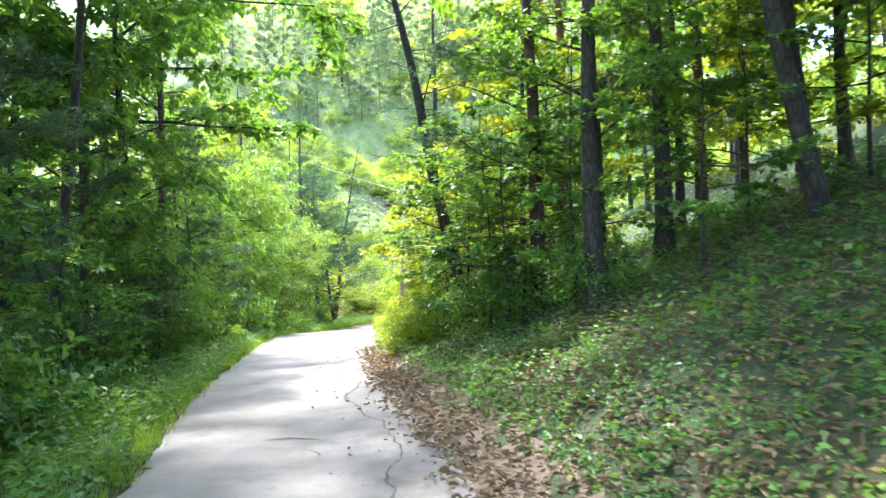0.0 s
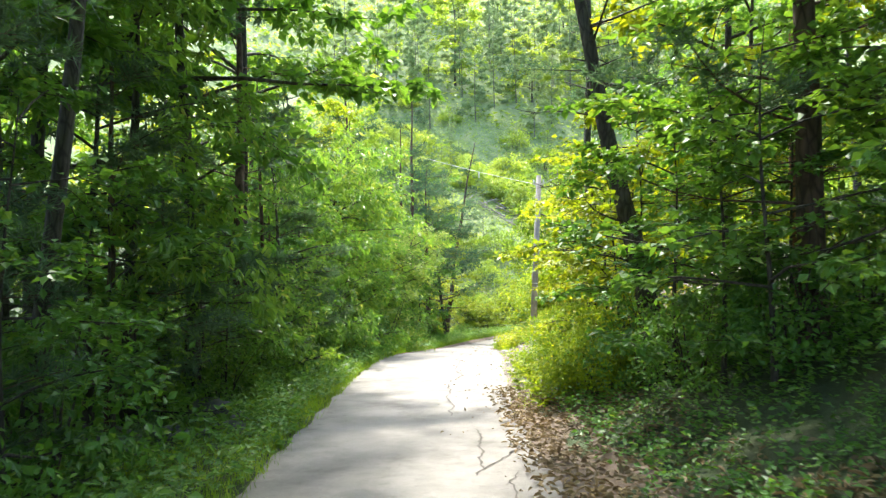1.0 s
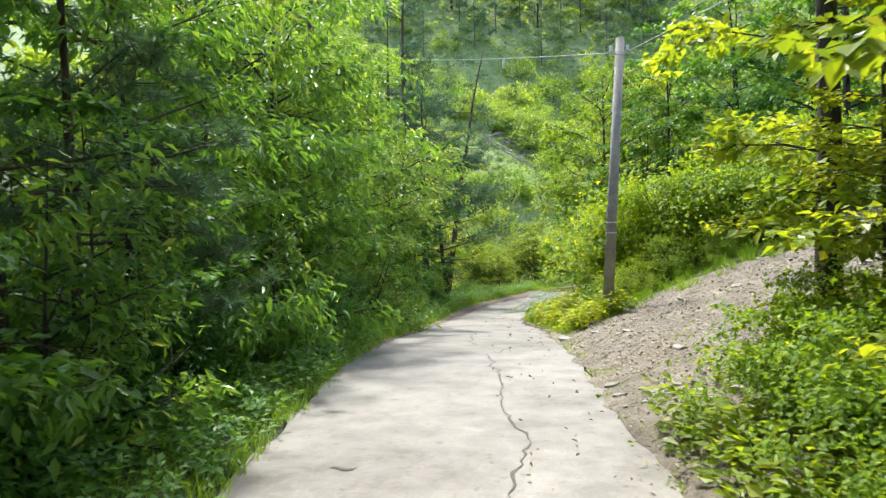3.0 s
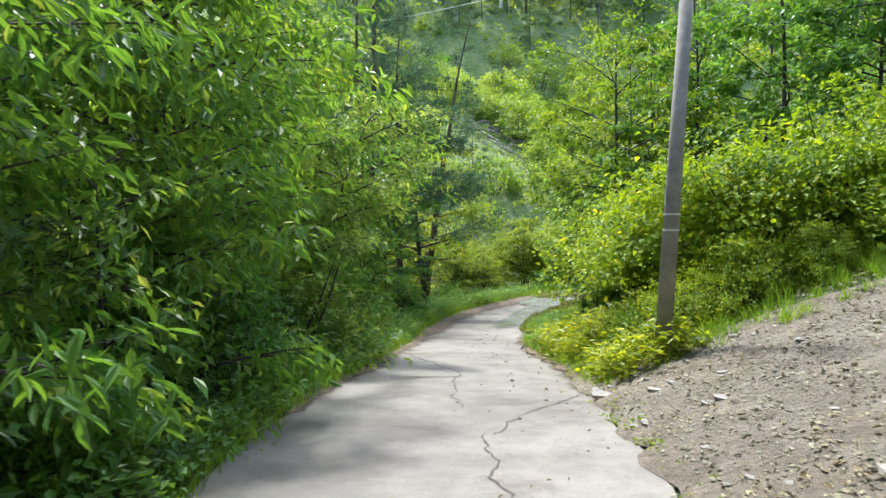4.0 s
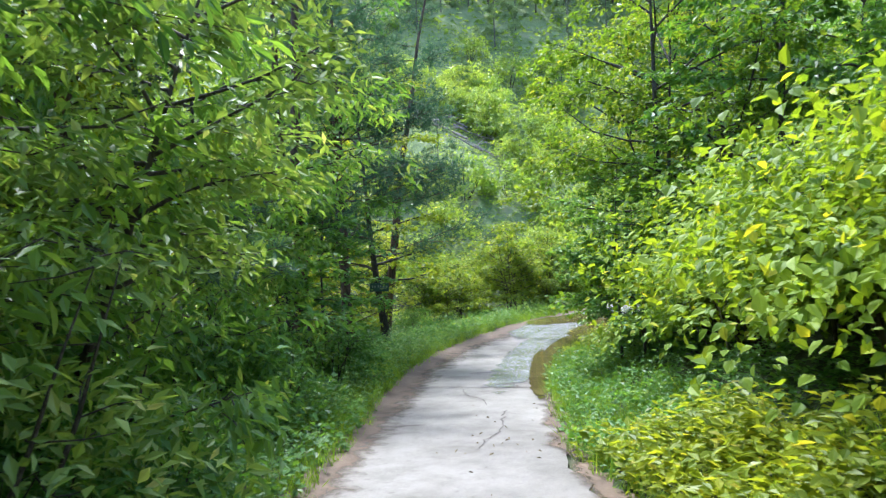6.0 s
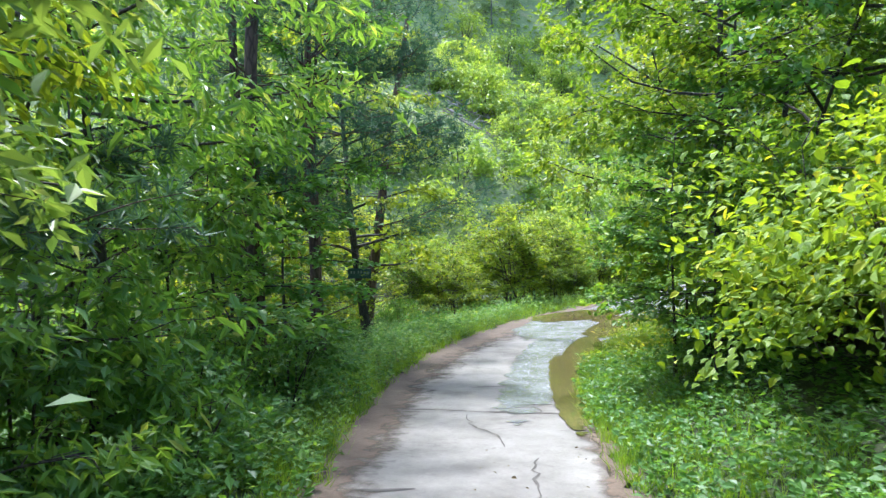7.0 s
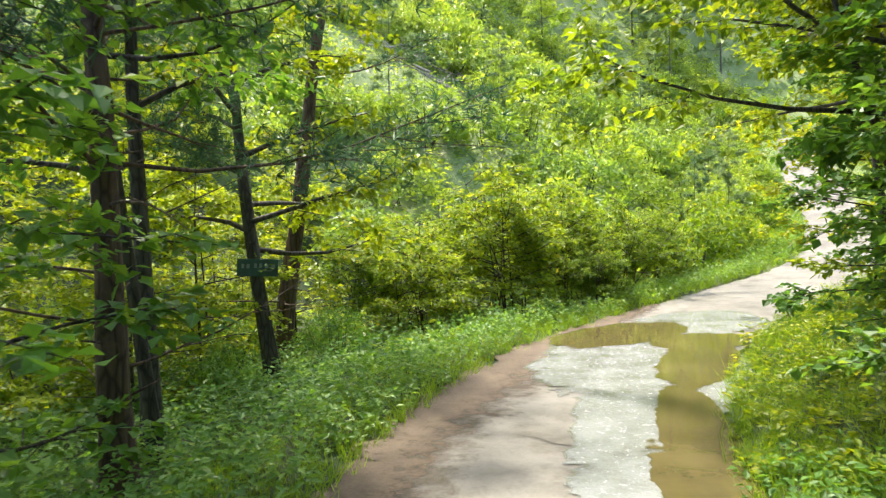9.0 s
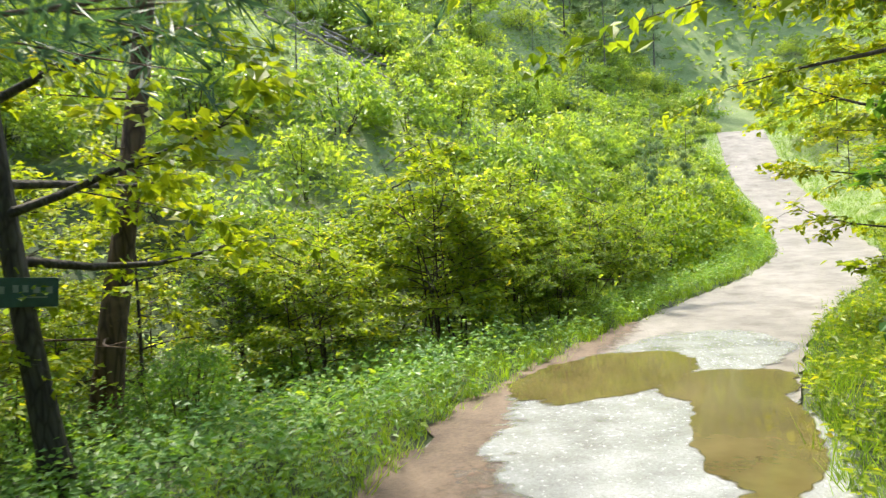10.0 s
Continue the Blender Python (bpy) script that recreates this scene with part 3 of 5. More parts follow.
# ---------------------------------------------------------------- ground and road
xs = np.unique(np.r_[np.linspace(-500, -80, 8), np.linspace(-80, -24, 18), np.linspace(-24, -12, 16), np.linspace(-12, 16, 70), np.linspace(16, 34, 24), np.linspace(34, 90, 18), np.linspace(90, 500, 8)])
ys = np.unique(np.r_[np.linspace(-400, -30, 8), np.linspace(-30, -4, 14), np.linspace(-4, 60, 150), np.linspace(60, 92, 50), np.linspace(92, 170, 26), np.linspace(170, 600, 10)])
gx, gy = np.meshgrid(xs, ys)
gv = np.stack([gx.ravel(), gy.ravel(), ground_z(gx, gy).ravel()], 1)
w = len(xs)
cell = (np.arange(len(ys) - 1)[:, None] * w + np.arange(w - 1)[None, :]).ravel()
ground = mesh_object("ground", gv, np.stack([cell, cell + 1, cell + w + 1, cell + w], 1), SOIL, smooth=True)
tagged(ground, "dark forest soil under leaf litter and weeds, haze-paled colour on the hill", "ground", kind="structure")

rng = np.random.RandomState(3)
across = np.linspace(-1, 1, 15)
rows = []
for i, (x, y, z, hw) in enumerate(LINE):
    s = i * 0.25
    wl = hw + 0.025 * math.sin(s * 0.9) + 0.02 * math.sin(s * 4.7 + 1) + rng.normal() * 0.024
    wr = hw + 0.025 * math.sin(s * 0.8 + 2) + 0.02 * math.sin(s * 5.3) + rng.normal() * 0.024
    for a in across:
        o = a * (wr if a > 0 else wl)
        rows.append((x + RIGHT[i, 0] * o, y + RIGHT[i, 1] * o, z + 0.003 * math.sin(o * 2.1 + s) * math.sin(s * 0.7) - 0.02 * max(0, abs(a) - 0.93)))
    for a, o in ((-1, -wl), (1, wr)):
        rows.append((x + RIGHT[i, 0] * o * 1.005, y + RIGHT[i, 1] * o * 1.005, z - 0.3))
faces, n = [], 17
for i in range(len(LINE) - 1):
    b = i * n
    faces += [(b + k, b + k + 1, b + n + k + 1, b + n + k) for k in range(14)]
    faces += [(b + 15, b, b + n, b + n + 15), (b + 14, b + 16, b + n + 16, b + n + 14)]
road = mesh_object("road", [tuple(r) for r in rows], faces, CONCRETE, smooth=False)
tagged(road, "narrow worn pale concrete lane with cracks", "road", kind="structure")


def surface_z(x, y):
    return lateral(x, y)[3]


def crack(x0, y0, x1, y1, seed, width=0.012):
    """A jagged crack in the concrete between two places."""
    r = np.random.RandomState(seed)
    n = max(6, int(math.hypot(x1 - x0, y1 - y0) / 0.08))
    u = np.linspace(0, 1, n)
    way = np.array([x1 - x0, y1 - y0])
    nrm = np.array([-way[1], way[0]]) / np.linalg.norm(way)
    wob = np.cumsum(r.normal(size=n)) * 0.022
    wob -= wob[0] + (wob[-1] - wob[0]) * u
    mid = np.array([x0, y0]) + way * u[:, None] + nrm * wob[:, None]
    half = width * r.uniform(0.35, 1.2, n)[:, None] * (0.3 + np.sin(u * math.pi) ** 0.4)[:, None]
    a, b = mid + nrm * half, mid - nrm * half
    v = np.vstack([np.c_[a, surface_z(a[:, 0], a[:, 1]) + 0.006], np.c_[b, surface_z(b[:, 0], b[:, 1]) + 0.006]])
    mesh_object("crack", v, [(k, k + 1, n + k + 1, n + k) for k in range(n - 1)], DARK, road, "dark open crack in the concrete")


for k, c in enumerate([(-1.4, 11.2, -1.3, 9.0), (-1.3, 9.0, -0.6, 7.0), (-0.6, 7.0, -0.45, 5.8), (-0.45, 5.8, -0.4, 4.2), (-1.75, 6.8, -1.2, 6.75), (-1.3, 6.4, -1.1, 6.1),
                       (-1.75, 11.0, -1.4, 12.6), (-2.1, 13.4, -1.75, 11.0), (-3.8, 23.6, -3.3, 19.9), (-3.3, 19.9, -3.0, 18.8), (-3.0, 18.8, -3.1, 17.6), (-3.1, 17.6, -2.85, 16.2),
                       (-2.85, 16.2, -2.5, 14.2), (-4.4, 18.0, -4.2, 18.05), (-5.7, 29.8, -4.9, 28.2), (-4.9, 28.2, -4.4, 27.1), (-4.4, 27.1, -4.3, 25.5), (-4.3, 25.5, -4.1, 24.6),
                       (-5.0, 26.7, -4.3, 26.75), (-2.9, 25.6, -3.5, 24.4), (-3.5, 24.4, -3.7, 23.6), (-5.75, 36.1, -4.9, 36.0), (-4.9, 36.0, -3.6, 35.8), (-4.9, 37.7, -4.4, 37.8),
                       (-4.4, 37.8, -4.1, 36.5), (-4.1, 36.5, -4.05, 35.9), (-4.9, 35.8, -4.5, 34.2), (-4.4, 37.8, -3.6, 37.9), (-5.7, 32.8, -5.2, 32.85), (-4.5, 41.3, -3.7, 40.7),
                       (-4.5, 31.5, -4.2, 33.8), (-4.3, 38.9, -4.0, 37.9)]):
    crack(*c, seed=k + 40, width=0.026 if abs(c[2] - c[0]) > 2 * abs(c[3] - c[1]) else 0.011)


def strip(name, y0, y1, side, inner, outer, lift, mat, label, category, seed, wide=8, on_road=False):
    """A ragged patch along the road's edge; inner and outer give metres off the edge by station."""
    r = np.random.RandomState(seed)
    idx = [i for i in range(len(LINE)) if y0 <= LINE[i, 1] <= y1]
    v = []
    for j, i in enumerate(idx):
        t = j / max(1, len(idx) - 1)
        a, b = inner(LINE[i, 1]) + r.normal() * 0.05, outer(LINE[i, 1]) + r.normal() * 0.07
        if t in (0, 1):
            a = b = (a + b) / 2
        for k in range(wide + 1):
            o = (LINE[i, 3] + a + (b - a) * k / wide) * side
            v.append((LINE[i, 0] + RIGHT[i, 0] * o, LINE[i, 1] + RIGHT[i, 1] * o))
    v = np.array(v)
    z = ground_z(v[:, 0], v[:, 1])
    d = lateral(v[:, 0], v[:, 1])
    z = np.where(d[0] < 0.12, np.maximum(z, d[3]), z) + lift
    edge = np.tile(np.r_[-0.026, np.zeros(wide - 1), -0.05], len(idx))
    z = z + edge * (0.04 if on_road else 1.0)
    if not on_road:
        z[0::wide + 1] -= lift * 0.5
        z[:wide + 1] -= lift
        z[-wide - 1:] -= lift
    f = [(a * (wide + 1) + k, a * (wide + 1) + k + 1, (a + 1) * (wide + 1) + k + 1, (a + 1) * (wide + 1) + k) for a in range(len(idx) - 1) for k in range(wide)]
    ob = covered(mesh_object(name, np.c_[v, z], f, mat, smooth=True), np.tile(np.clip(np.linspace(0, 1, wide + 1) if on_road else np.minimum(np.r_[0:wide + 1] + 0.7, np.r_[wide:-1:-1]), 0, 1), len(idx)))
    return tagged(ob, label, category, kind="structure")


strip("dirt_clearing", 15.0, 27.0, 1, lambda y: -0.05, lambda y: float(np.interp(y, [15, 17, 19.5, 20.6, 24.5, 26, 27], [0.5, 0.9, 1.3, 5.5, 6.5, 1.4, 0.5])),
      0.055, GRAVEL, "bare pale dirt turnout with stones and litter", "ground", 11, 18)
strip("mud_margin", 24.0, 49.5, -1, lambda y: -float(np.interp(y, [24, 30, 33, 37, 40, 43, 46, 49.5], [0.15, 0.3, 0.5, 0.7, 0.85, 1.05, 0.85, 0.25])),
      lambda y: 0.14, 0.006, MUD, "brown silt washed along the lane's edge", "mud", 12, 6, True)
strip("litter_margin", -4.0, 16.0, 1, lambda y: -0.14, lambda y: 0.75, 0.02, MUD, "brown earth margin strewn with dead leaves", "ground", 13, 6)
strip("earth_margin", 25.2, 36.5, 1, lambda y: -0.12, lambda y: 0.22, 0.01, MUD, "brown earth along the broken concrete edge", "ground", 14, 5, True)


def blobs(x, y, shapes):
    out = np.full(np.shape(x), -9.0)
    for cx, cy, a, b, deg in shapes:
        c, s = math.cos(radians(deg)), math.sin(radians(deg))
        u, v = (x - cx) * c + (y - cy) * s, -(x - cx) * s + (y - cy) * c
        out = np.maximum(out, 1 - (u / a) ** 2 - (v / b) ** 2)
    return out


def pool(name, shapes, height, mat, label, category, ragged, seed):
    """A thin sheet with a wavy shore, over round lobes."""
    step = 0.035
    px, py = np.arange(-5.2, 0.6, step), np.arange(34, 49.5, step)
    X, Y = np.meshgrid(px, py)
    field = blobs(X, Y, shapes) + ragged * (lumps(X, Y, 0.7, seed) + 0.6 * lumps(X, Y, 0.25, seed + 1))
    keep = (field[:-1, :-1] + field[1:, :-1] + field[:-1, 1:] + field[1:, 1:]) > 0
    w = len(px)
    cells = (np.arange(len(py) - 1)[:, None] * w + np.arange(w - 1)[None, :])[keep]
    quads = np.stack([cells, cells + 1, cells + w + 1, cells + w], 1)
    used, inv = np.unique(quads, return_inverse=True)
    x, y = X.ravel()[used], Y.ravel()[used]
    z = surface_z(x, y) + height if height < 0.5 and height > 0 else np.full(len(x), height)
    ob = covered(mesh_object(name, np.c_[x, y, z], inv.reshape(-1, 4), mat, smooth=True), np.clip(field.ravel()[used] * 3.0 + 0.1, 0, 1))
    return tagged(ob, label, category, kind="structure")


pool("puddle", [(-2.3, 46.75, 1.6, 0.78, 41), (-1.25, 46.0, 0.95, 0.6, 30), (-1.75, 44.6, 1.8, 0.52, 66), (-2.9, 41.2, 2.2, 0.36, 78), (-3.55, 37.9, 3.2, 0.24, 87)], 0.014,
     WATER, "shallow puddle of muddy brown water on the lane", "puddle", 0.12, 21)
pool("wet_patch", [(-3.0, 44.6, 1.9, 0.95, 70), (-3.75, 39.9, 4.2, 0.5, 82), (-2.3, 44.0, 3.4, 0.9, 68), (-1.9, 46.6, 2.2, 1.05, 43), (-0.7, 47.8, 1.6, 1.0, 45)], 0.010,
     WET, "wet concrete under a film of water, sky glare put into its colour", "wet concrete", 0.2, 25)

# stones and litter on the dirt turnout


def stone(seed, size):
    bm = bmesh.new()
    bmesh.ops.create_icosphere(bm, subdivisions=1, radius=size)
    r = random.Random(seed)
    for v in bm.verts:
        v.co = Vector((v.co.x * 1.3, v.co.y, v.co.z * 0.5)) * r.uniform(0.75, 1.2)
    me = bpy.data.meshes.new("stone")
    bm.to_mesh(me)
    bm.free()
    me.materials.append(STONE)
    return me


def scatter_litter(name, label, y0, y1, side, d0, d1, count, seed, size=0.09, power=1.0, mat=None):
    """Fallen leaves lying on the ground, one object."""
    r = np.random.RandomState(seed)
    i = r.choice([k for k in range(len(LINE)) if y0 <= LINE[k, 1] <= y1], count)
    o = (LINE[i, 3] + d0 + (d1 - d0) * r.rand(count) ** power) * side
    x, y = LINE[i, 0] + RIGHT[i, 0] * o + r.normal(size=count) * 0.12, LINE[i, 1] + RIGHT[i, 1] * o + r.normal(size=count) * 0.12
    P = np.c_[x, y, np.maximum(ground_z(x, y), np.where(lateral(x, y)[0] < 0.1, lateral(x, y)[3], -99)) + (0.058 + r.rand(count) * 0.012 if mat else 0.035 + r.rand(count) * 0.03)]
    D = np.c_[r.normal(size=(count, 2)), r.normal(size=count) * (0.16 if mat else 0.25)]
    N = r.normal(size=(count, 3)) * (0.32 if mat else 0.4) + [0, 0, 1]
    s = size * r.uniform(0.6, 1.4, count)
    v, f = leaf_arrays(P, D, N, s * (1.1 if mat else 1.5), s * 0.75, 0.04 if mat else 0.3, True)
    return tagged(mesh_object(name, v, f, mat or LITTER), label, "leaf litter", kind="stuff")


scatter_litter("leaf_litter", "dry brown fallen leaves along the lane", -3, 16.5, 1, -0.2, 1.3, 7500, 31, 0.048, 1.5)
scatter_litter("leaf_litter", "scattered dead leaves and twigs blown on the concrete", -2, 34, 1, -1.1, 0.0, 260, 36, 0.03)
scatter_litter("leaf_litter", "dry brown fallen leaves on the bank", -3, 9, 1, 0.9, 6.0, 11000, 32, 0.055)
scatter_litter("leaf_litter", "pale dry leaves and chips on the dirt turnout", 16, 26.5, 1, 0.1, 5.5, 15000, 33, 0.036, mat=CHIPS)
scatter_litter("leaf_litter", "brown dead leaves blown over the dirt turnout", 15, 26.8, 1, 0.3, 6.5, 4200, 34, 0.042, mat=LITTER)

stone_meshes = [stone(k, 0.022 + 0.008 * k) for k in range(5)]
rs = np.random.RandomState(35)
for k in range(150):
    x, y = edge_point(rs.uniform(16.5, 26.0), rs.uniform(0.0, 1.0) ** 1.5 * 5.0 + 0.05, 1)
    ob = tagged(new("stone", stone_meshes[k % 5]), "small pale stone lying on the dirt turnout", "stone", "stones on the turnout")
    ob.matrix_basis = pose(x, y, gz(x, y) + 0.055, rs.uniform(-12, 12), rs.uniform(-12, 12), rs.uniform(0, 360)) @ Matrix.Scale(rs.uniform(0.5, 1.5) * (1.35 if k % 9 == 0 else 1), 4)


def boulder(seed, size):
    """A rounded, slightly flattened field stone."""
    bm = bmesh.new()
    bmesh.ops.create_icosphere(bm, subdivisions=3, radius=size)
    r = np.random.RandomState(seed)
    a, b = r.normal(size=3) * 3, r.normal(size=3) * 6
    for v in bm.verts:
        q = np.array(v.co) / size
        v.co = Vector((v.co.x * 1.35, v.co.y * 0.95, v.co.z * 0.72)) * (1 + 0.11 * math.sin(q @ a + seed) + 0.06 * math.sin(q @ b))
    me = bpy.data.meshes.new("boulder")
    bm.to_mesh(me)
    bm.free()
    me.materials.append(ROCK)
    me.polygons.foreach_set("use_smooth", [True] * len(me.polygons))
    return me


BOULDERS = [(-7.0, 13.6, 0.34), (-6.1, 13.4, 0.26), (-5.5, 13.1, 0.17), (-5.2, 13.3, 0.16), (-4.95, 13.0, 0.12), (-6.3, 14.9, 0.3), (-5.9, 14.5, 0.22), (-5.3, 13.8, 0.15)]
for k, (x, y, s) in enumerate(BOULDERS):
    ob = tagged(new("boulder", boulder(k, s)), "rounded grey stone half sunk in the shaded ditch", "stone", "stones in the ditch")
    ob.matrix_basis = pose(x, y, gz(x, y) + s * 0.3, k * 7 % 15, 5, k * 67)

# ---------------------------------------------------------------- low growth


def herbs(name, label, y0, y1, side, d0, d1, plants, per, tall, L, W, mat, seed, power=1.0, full=False):
    """Leafy weeds: small plants of several leaves each, gathered as one cover."""
    r = np.random.RandomState(seed)
    i = r.choice([k for k in range(len(LINE)) if y0 <= LINE[k, 1] <= y1], plants)
    o = (LINE[i, 3] + d0 + (d1 - d0) * r.rand(plants) ** power) * side
    x, y = LINE[i, 0] + RIGHT[i, 0] * o + r.normal(size=plants) * 0.12, LINE[i, 1] + RIGHT[i, 1] * o + r.normal(size=plants) * 0.12
    ok = lateral(x, y)[0] > d0 - 0.1
    x, y = x[ok], y[ok]
    h = tall * r.uniform(0.45, 1.25, len(x)) * (1 + 0.35 * lumps(x, y, 2.0, seed))
    z = ground_z(x, y)
    n = len(x) * per
    u = r.rand(n) ** 0.8
    ang = r.rand(n) * 6.283
    reach = np.repeat(h, per) * 0.35 + 0.05
    P = np.c_[np.repeat(x, per) + np.cos(ang) * reach * 0.5 * u, np.repeat(y, per) + np.sin(ang) * reach * 0.5 * u, np.repeat(z, per) + np.repeat(h, per) * u]
    D = np.c_[np.cos(ang), np.sin(ang), r.normal(size=n) * 0.3 + 0.15]
    N = r.normal(size=(n, 3)) * 0.35 + [0, 0, 1]
    s = r.uniform(0.55, 1.3, n)
    v, f = leaf_arrays(P, D, N, L * s, W * s, 0.14, full)
    return tagged(mesh_object(name, v, f, mat), label, "undergrowth", kind="stuff")


def grass(name, label, y0, y1, side, d0, d1, tufts, per, tall, mat, seed, power=1.0, width=0.009):
    r = np.random.RandomState(seed)
    i = r.choice([k for k in range(len(LINE)) if y0 <= LINE[k, 1] <= y1], tufts)
    o = (LINE[i, 3] + d0 + (d1 - d0) * r.rand(tufts) ** power) * side
    x, y = LINE[i, 0] + RIGHT[i, 0] * o, LINE[i, 1] + RIGHT[i, 1] * o + r.normal(size=tufts) * 0.12
    h = tall * r.uniform(0.5, 1.3, tufts)
    n = tufts * per
    D = np.c_[r.normal(size=(n, 2)) * 0.45, np.ones(n)]
    P = np.c_[np.repeat(x, per) + r.normal(size=n) * 0.05, np.repeat(y, per) + r.normal(size=n) * 0.05, np.repeat(ground_z(x, y), per)]
    v, f = blade_arrays(P, D, np.repeat(h, per) * r.uniform(0.6, 1.2, n), width)
    return tagged(mesh_object(name, v, f, mat), label, "grass", kind="stuff")


grass("verge_grass", "bright green grass along the lane's edge", -4, 34, -1, 0.0, 1.6, 3800, 8, 0.18, LEAF_GRASS, 51, 1.5)
grass("verge_grass", "tall green grass beside the muddy lane", 33, 62, -1, 0.05, 1.8, 3000, 8, 0.24, LEAF_GRASS, 52, 1.3)
grass("verge_grass", "green grass round the pole and lane's edge", 25.5, 50, 1, 0.1, 1.6, 2400, 8, 0.25, LEAF_GRASS, 53, 1.2)
grass("grass_tufts", "long pale green grass tufts at the turnout's border", 25.2, 26.6, 1, 1.2, 4.5, 80, 40, 0.27, LEAF_GRASS, 56, 1.0, 0.01)
grass("verge_grass", "grass along the far rising lane", 50, 82, 1, 0.05, 1.6, 2000, 8, 0.3, LEAF_GRASS, 54)
grass("verge_grass", "grass along the far rising lane", 60, 82, -1, 0.05, 1.6, 1600, 8, 0.3, LEAF_GRASS, 55)
herbs("weeds", "low green weeds on the shaded verge", -4, 34, -1, 0.08, 4.0, 4000, 10, 0.28, 0.085, 0.052, LEAF_HERB, 61, 1.3)
herbs("weeds", "knee-high green weeds beside the muddy lane", 33, 60, -1, 0.12, 5.0, 4200, 13, 0.36, 0.075, 0.042, LEAF_HERB, 62, 1.2)
herbs("weeds", "broad-leaved green weeds under the pines", 31, 47, -1, 0.7, 5.0, 2000, 16, 0.45, 0.075, 0.046, LEAF_HERB, 69, 1.1)
# Bank shade is in the colour: LEAF, darker than the verge's LEAF_HERB
herbs("weeds", "low green plants covering the bank, its shade put into their darker colour", -4, 16, 1, 0.5, 7.0, 5200, 9, 0.22, 0.062, 0.042, LEAF, 63, 1.25)
herbs("weeds", "green weeds round the foot of the pole", 25.6, 31, 1, 0.2, 1.3, 560, 16, 0.38, 0.1, 0.055, LEAF_LIGHT, 64)
herbs("weeds", "green weeds on the verge beside the puddle", 40, 60, 1, 0.15, 4.0, 1700, 13, 0.3, 0.085, 0.05, LEAF_LIGHT, 65, 1.1)
herbs("weeds", "low dark green weeds under the vine-covered shrubs", 30, 41, 1, 0.15, 2.6, 1300, 12, 0.22, 0.075, 0.05, LEAF_HERB, 67)
herbs("weeds", "small moss and weeds in the broken concrete edge", 14.5, 27, 1, -0.16, 0.16, 260, 12, 0.07, 0.04, 0.026, LEAF_LIGHT, 68)
herbs("weeds", "bright leafy weeds spreading to the lane's edge", 14.6, 18.9, 1, 0.15, 2.2, 520, 16, 0.42, 0.095, 0.055, LEAF_LIGHT, 70, 1.0)
herbs("weeds", "sparse low weeds at the clearing's border", 15.5, 20, 1, 0.9, 3.5, 500, 14, 0.35, 0.1, 0.06, LEAF_LIGHT, 66)



def cover(name, label, x0, x1, y0, y1, count, size, mat, seed, clear):
    """Broad leafy ground cover over the wood's floor and the slopes."""
    r = np.random.RandomState(seed)
    x, y = r.uniform(x0, x1, count), r.uniform(y0, y1, count)
    d, side, sy, _ = lateral(x, y)
    ok = (d > clear) & ~((side > 0) & (sy > 19) & (sy < 27.5) & (d < 7.5))
    x, y = x[ok], y[ok]
    n = len(x)
    P = np.c_[x, y, ground_z(x, y) + r.uniform(0.02, 1.3, n) * size]
    a = r.rand(n) * 6.283
    D = np.c_[np.cos(a), np.sin(a), r.normal(size=n) * 0.35 + 0.2]
    s = r.uniform(0.5, 1.3, n) * size
    v, f = leaf_arrays(P, D, r.normal(size=(n, 3)) * 0.45 + [0, 0, 1], s, s * 0.62, 0.15)
    return tagged(mesh_object(name, v, f, mat), label, "undergrowth", kind="stuff")


cover("forest_floor_plants", "low green plants over the shaded forest floor", -16, -6, -4, 46, 12000, 0.2, LEAF_HERB, 71, 2.5)
cover("forest_floor_plants", "low green plants over the wooded bank", 2, 14, -4, 60, 24000, 0.13, LEAF, 72, 2.5)
cover("hillside_plants", "low growth over the cleared hillside, leaf colour paled for haze", -30, 24, 46, 92, 80000, 0.2, LEAF_HAZED, 73, 1.6)
cover("hillside_plants", "low growth over the far hillside", -45, 40, 90, 140, 14000, 0.6, LEAF_HAZED, 74, 2.0)

# ---------------------------------------------------------------- utility pole and wires
pole = anchor("utility_pole", "slim weathered grey concrete pole with pale bands", "pole")
pole.location = (-1.94, 26.0, gz(-1.94, 26.0))
LEAN = 0.058
bm = bmesh.new()
bmesh.ops.create_cone(bm, cap_ends=True, segments=20, radius1=0.1, radius2=0.072, depth=5.4)
for v in bm.verts:
    v.co.z += 2.15
    v.co.x += v.co.z * LEAN
shaft = part("shaft", bm, POLE, pole)
for f in shaft.data.polygons:
    f.use_smooth = abs(f.normal.z) < 0.5
for h in (1.5, 1.68, 4.55):
    bm = bmesh.new()
    bmesh.ops.create_cone(bm, cap_ends=False, segments=20, radius1=0.094, radius2=0.094, depth=0.022)
    for v in bm.verts:
        v.co.z += h
        v.co.x += v.co.z * LEAN
    ob = part("band", bm, BAND, pole, "pale tape band")
    so = ob.modifiers.new("thick", "SOLIDIFY")
    so.thickness = 0.006
bm = bmesh.new()
bmesh.ops.create_cube(bm, size=1.0, matrix=Matrix.Translation((4.6 * LEAN, 0, 4.6)) @ Matrix.Diagonal((0.34, 0.05, 0.05, 1)))
bmesh.ops.bevel(bm, geom=list(bm.edges), offset=0.008, segments=1)
crossarm = part("crossarm", bm, BAND, pole, "short steel crossarm")


bm = bmesh.new()
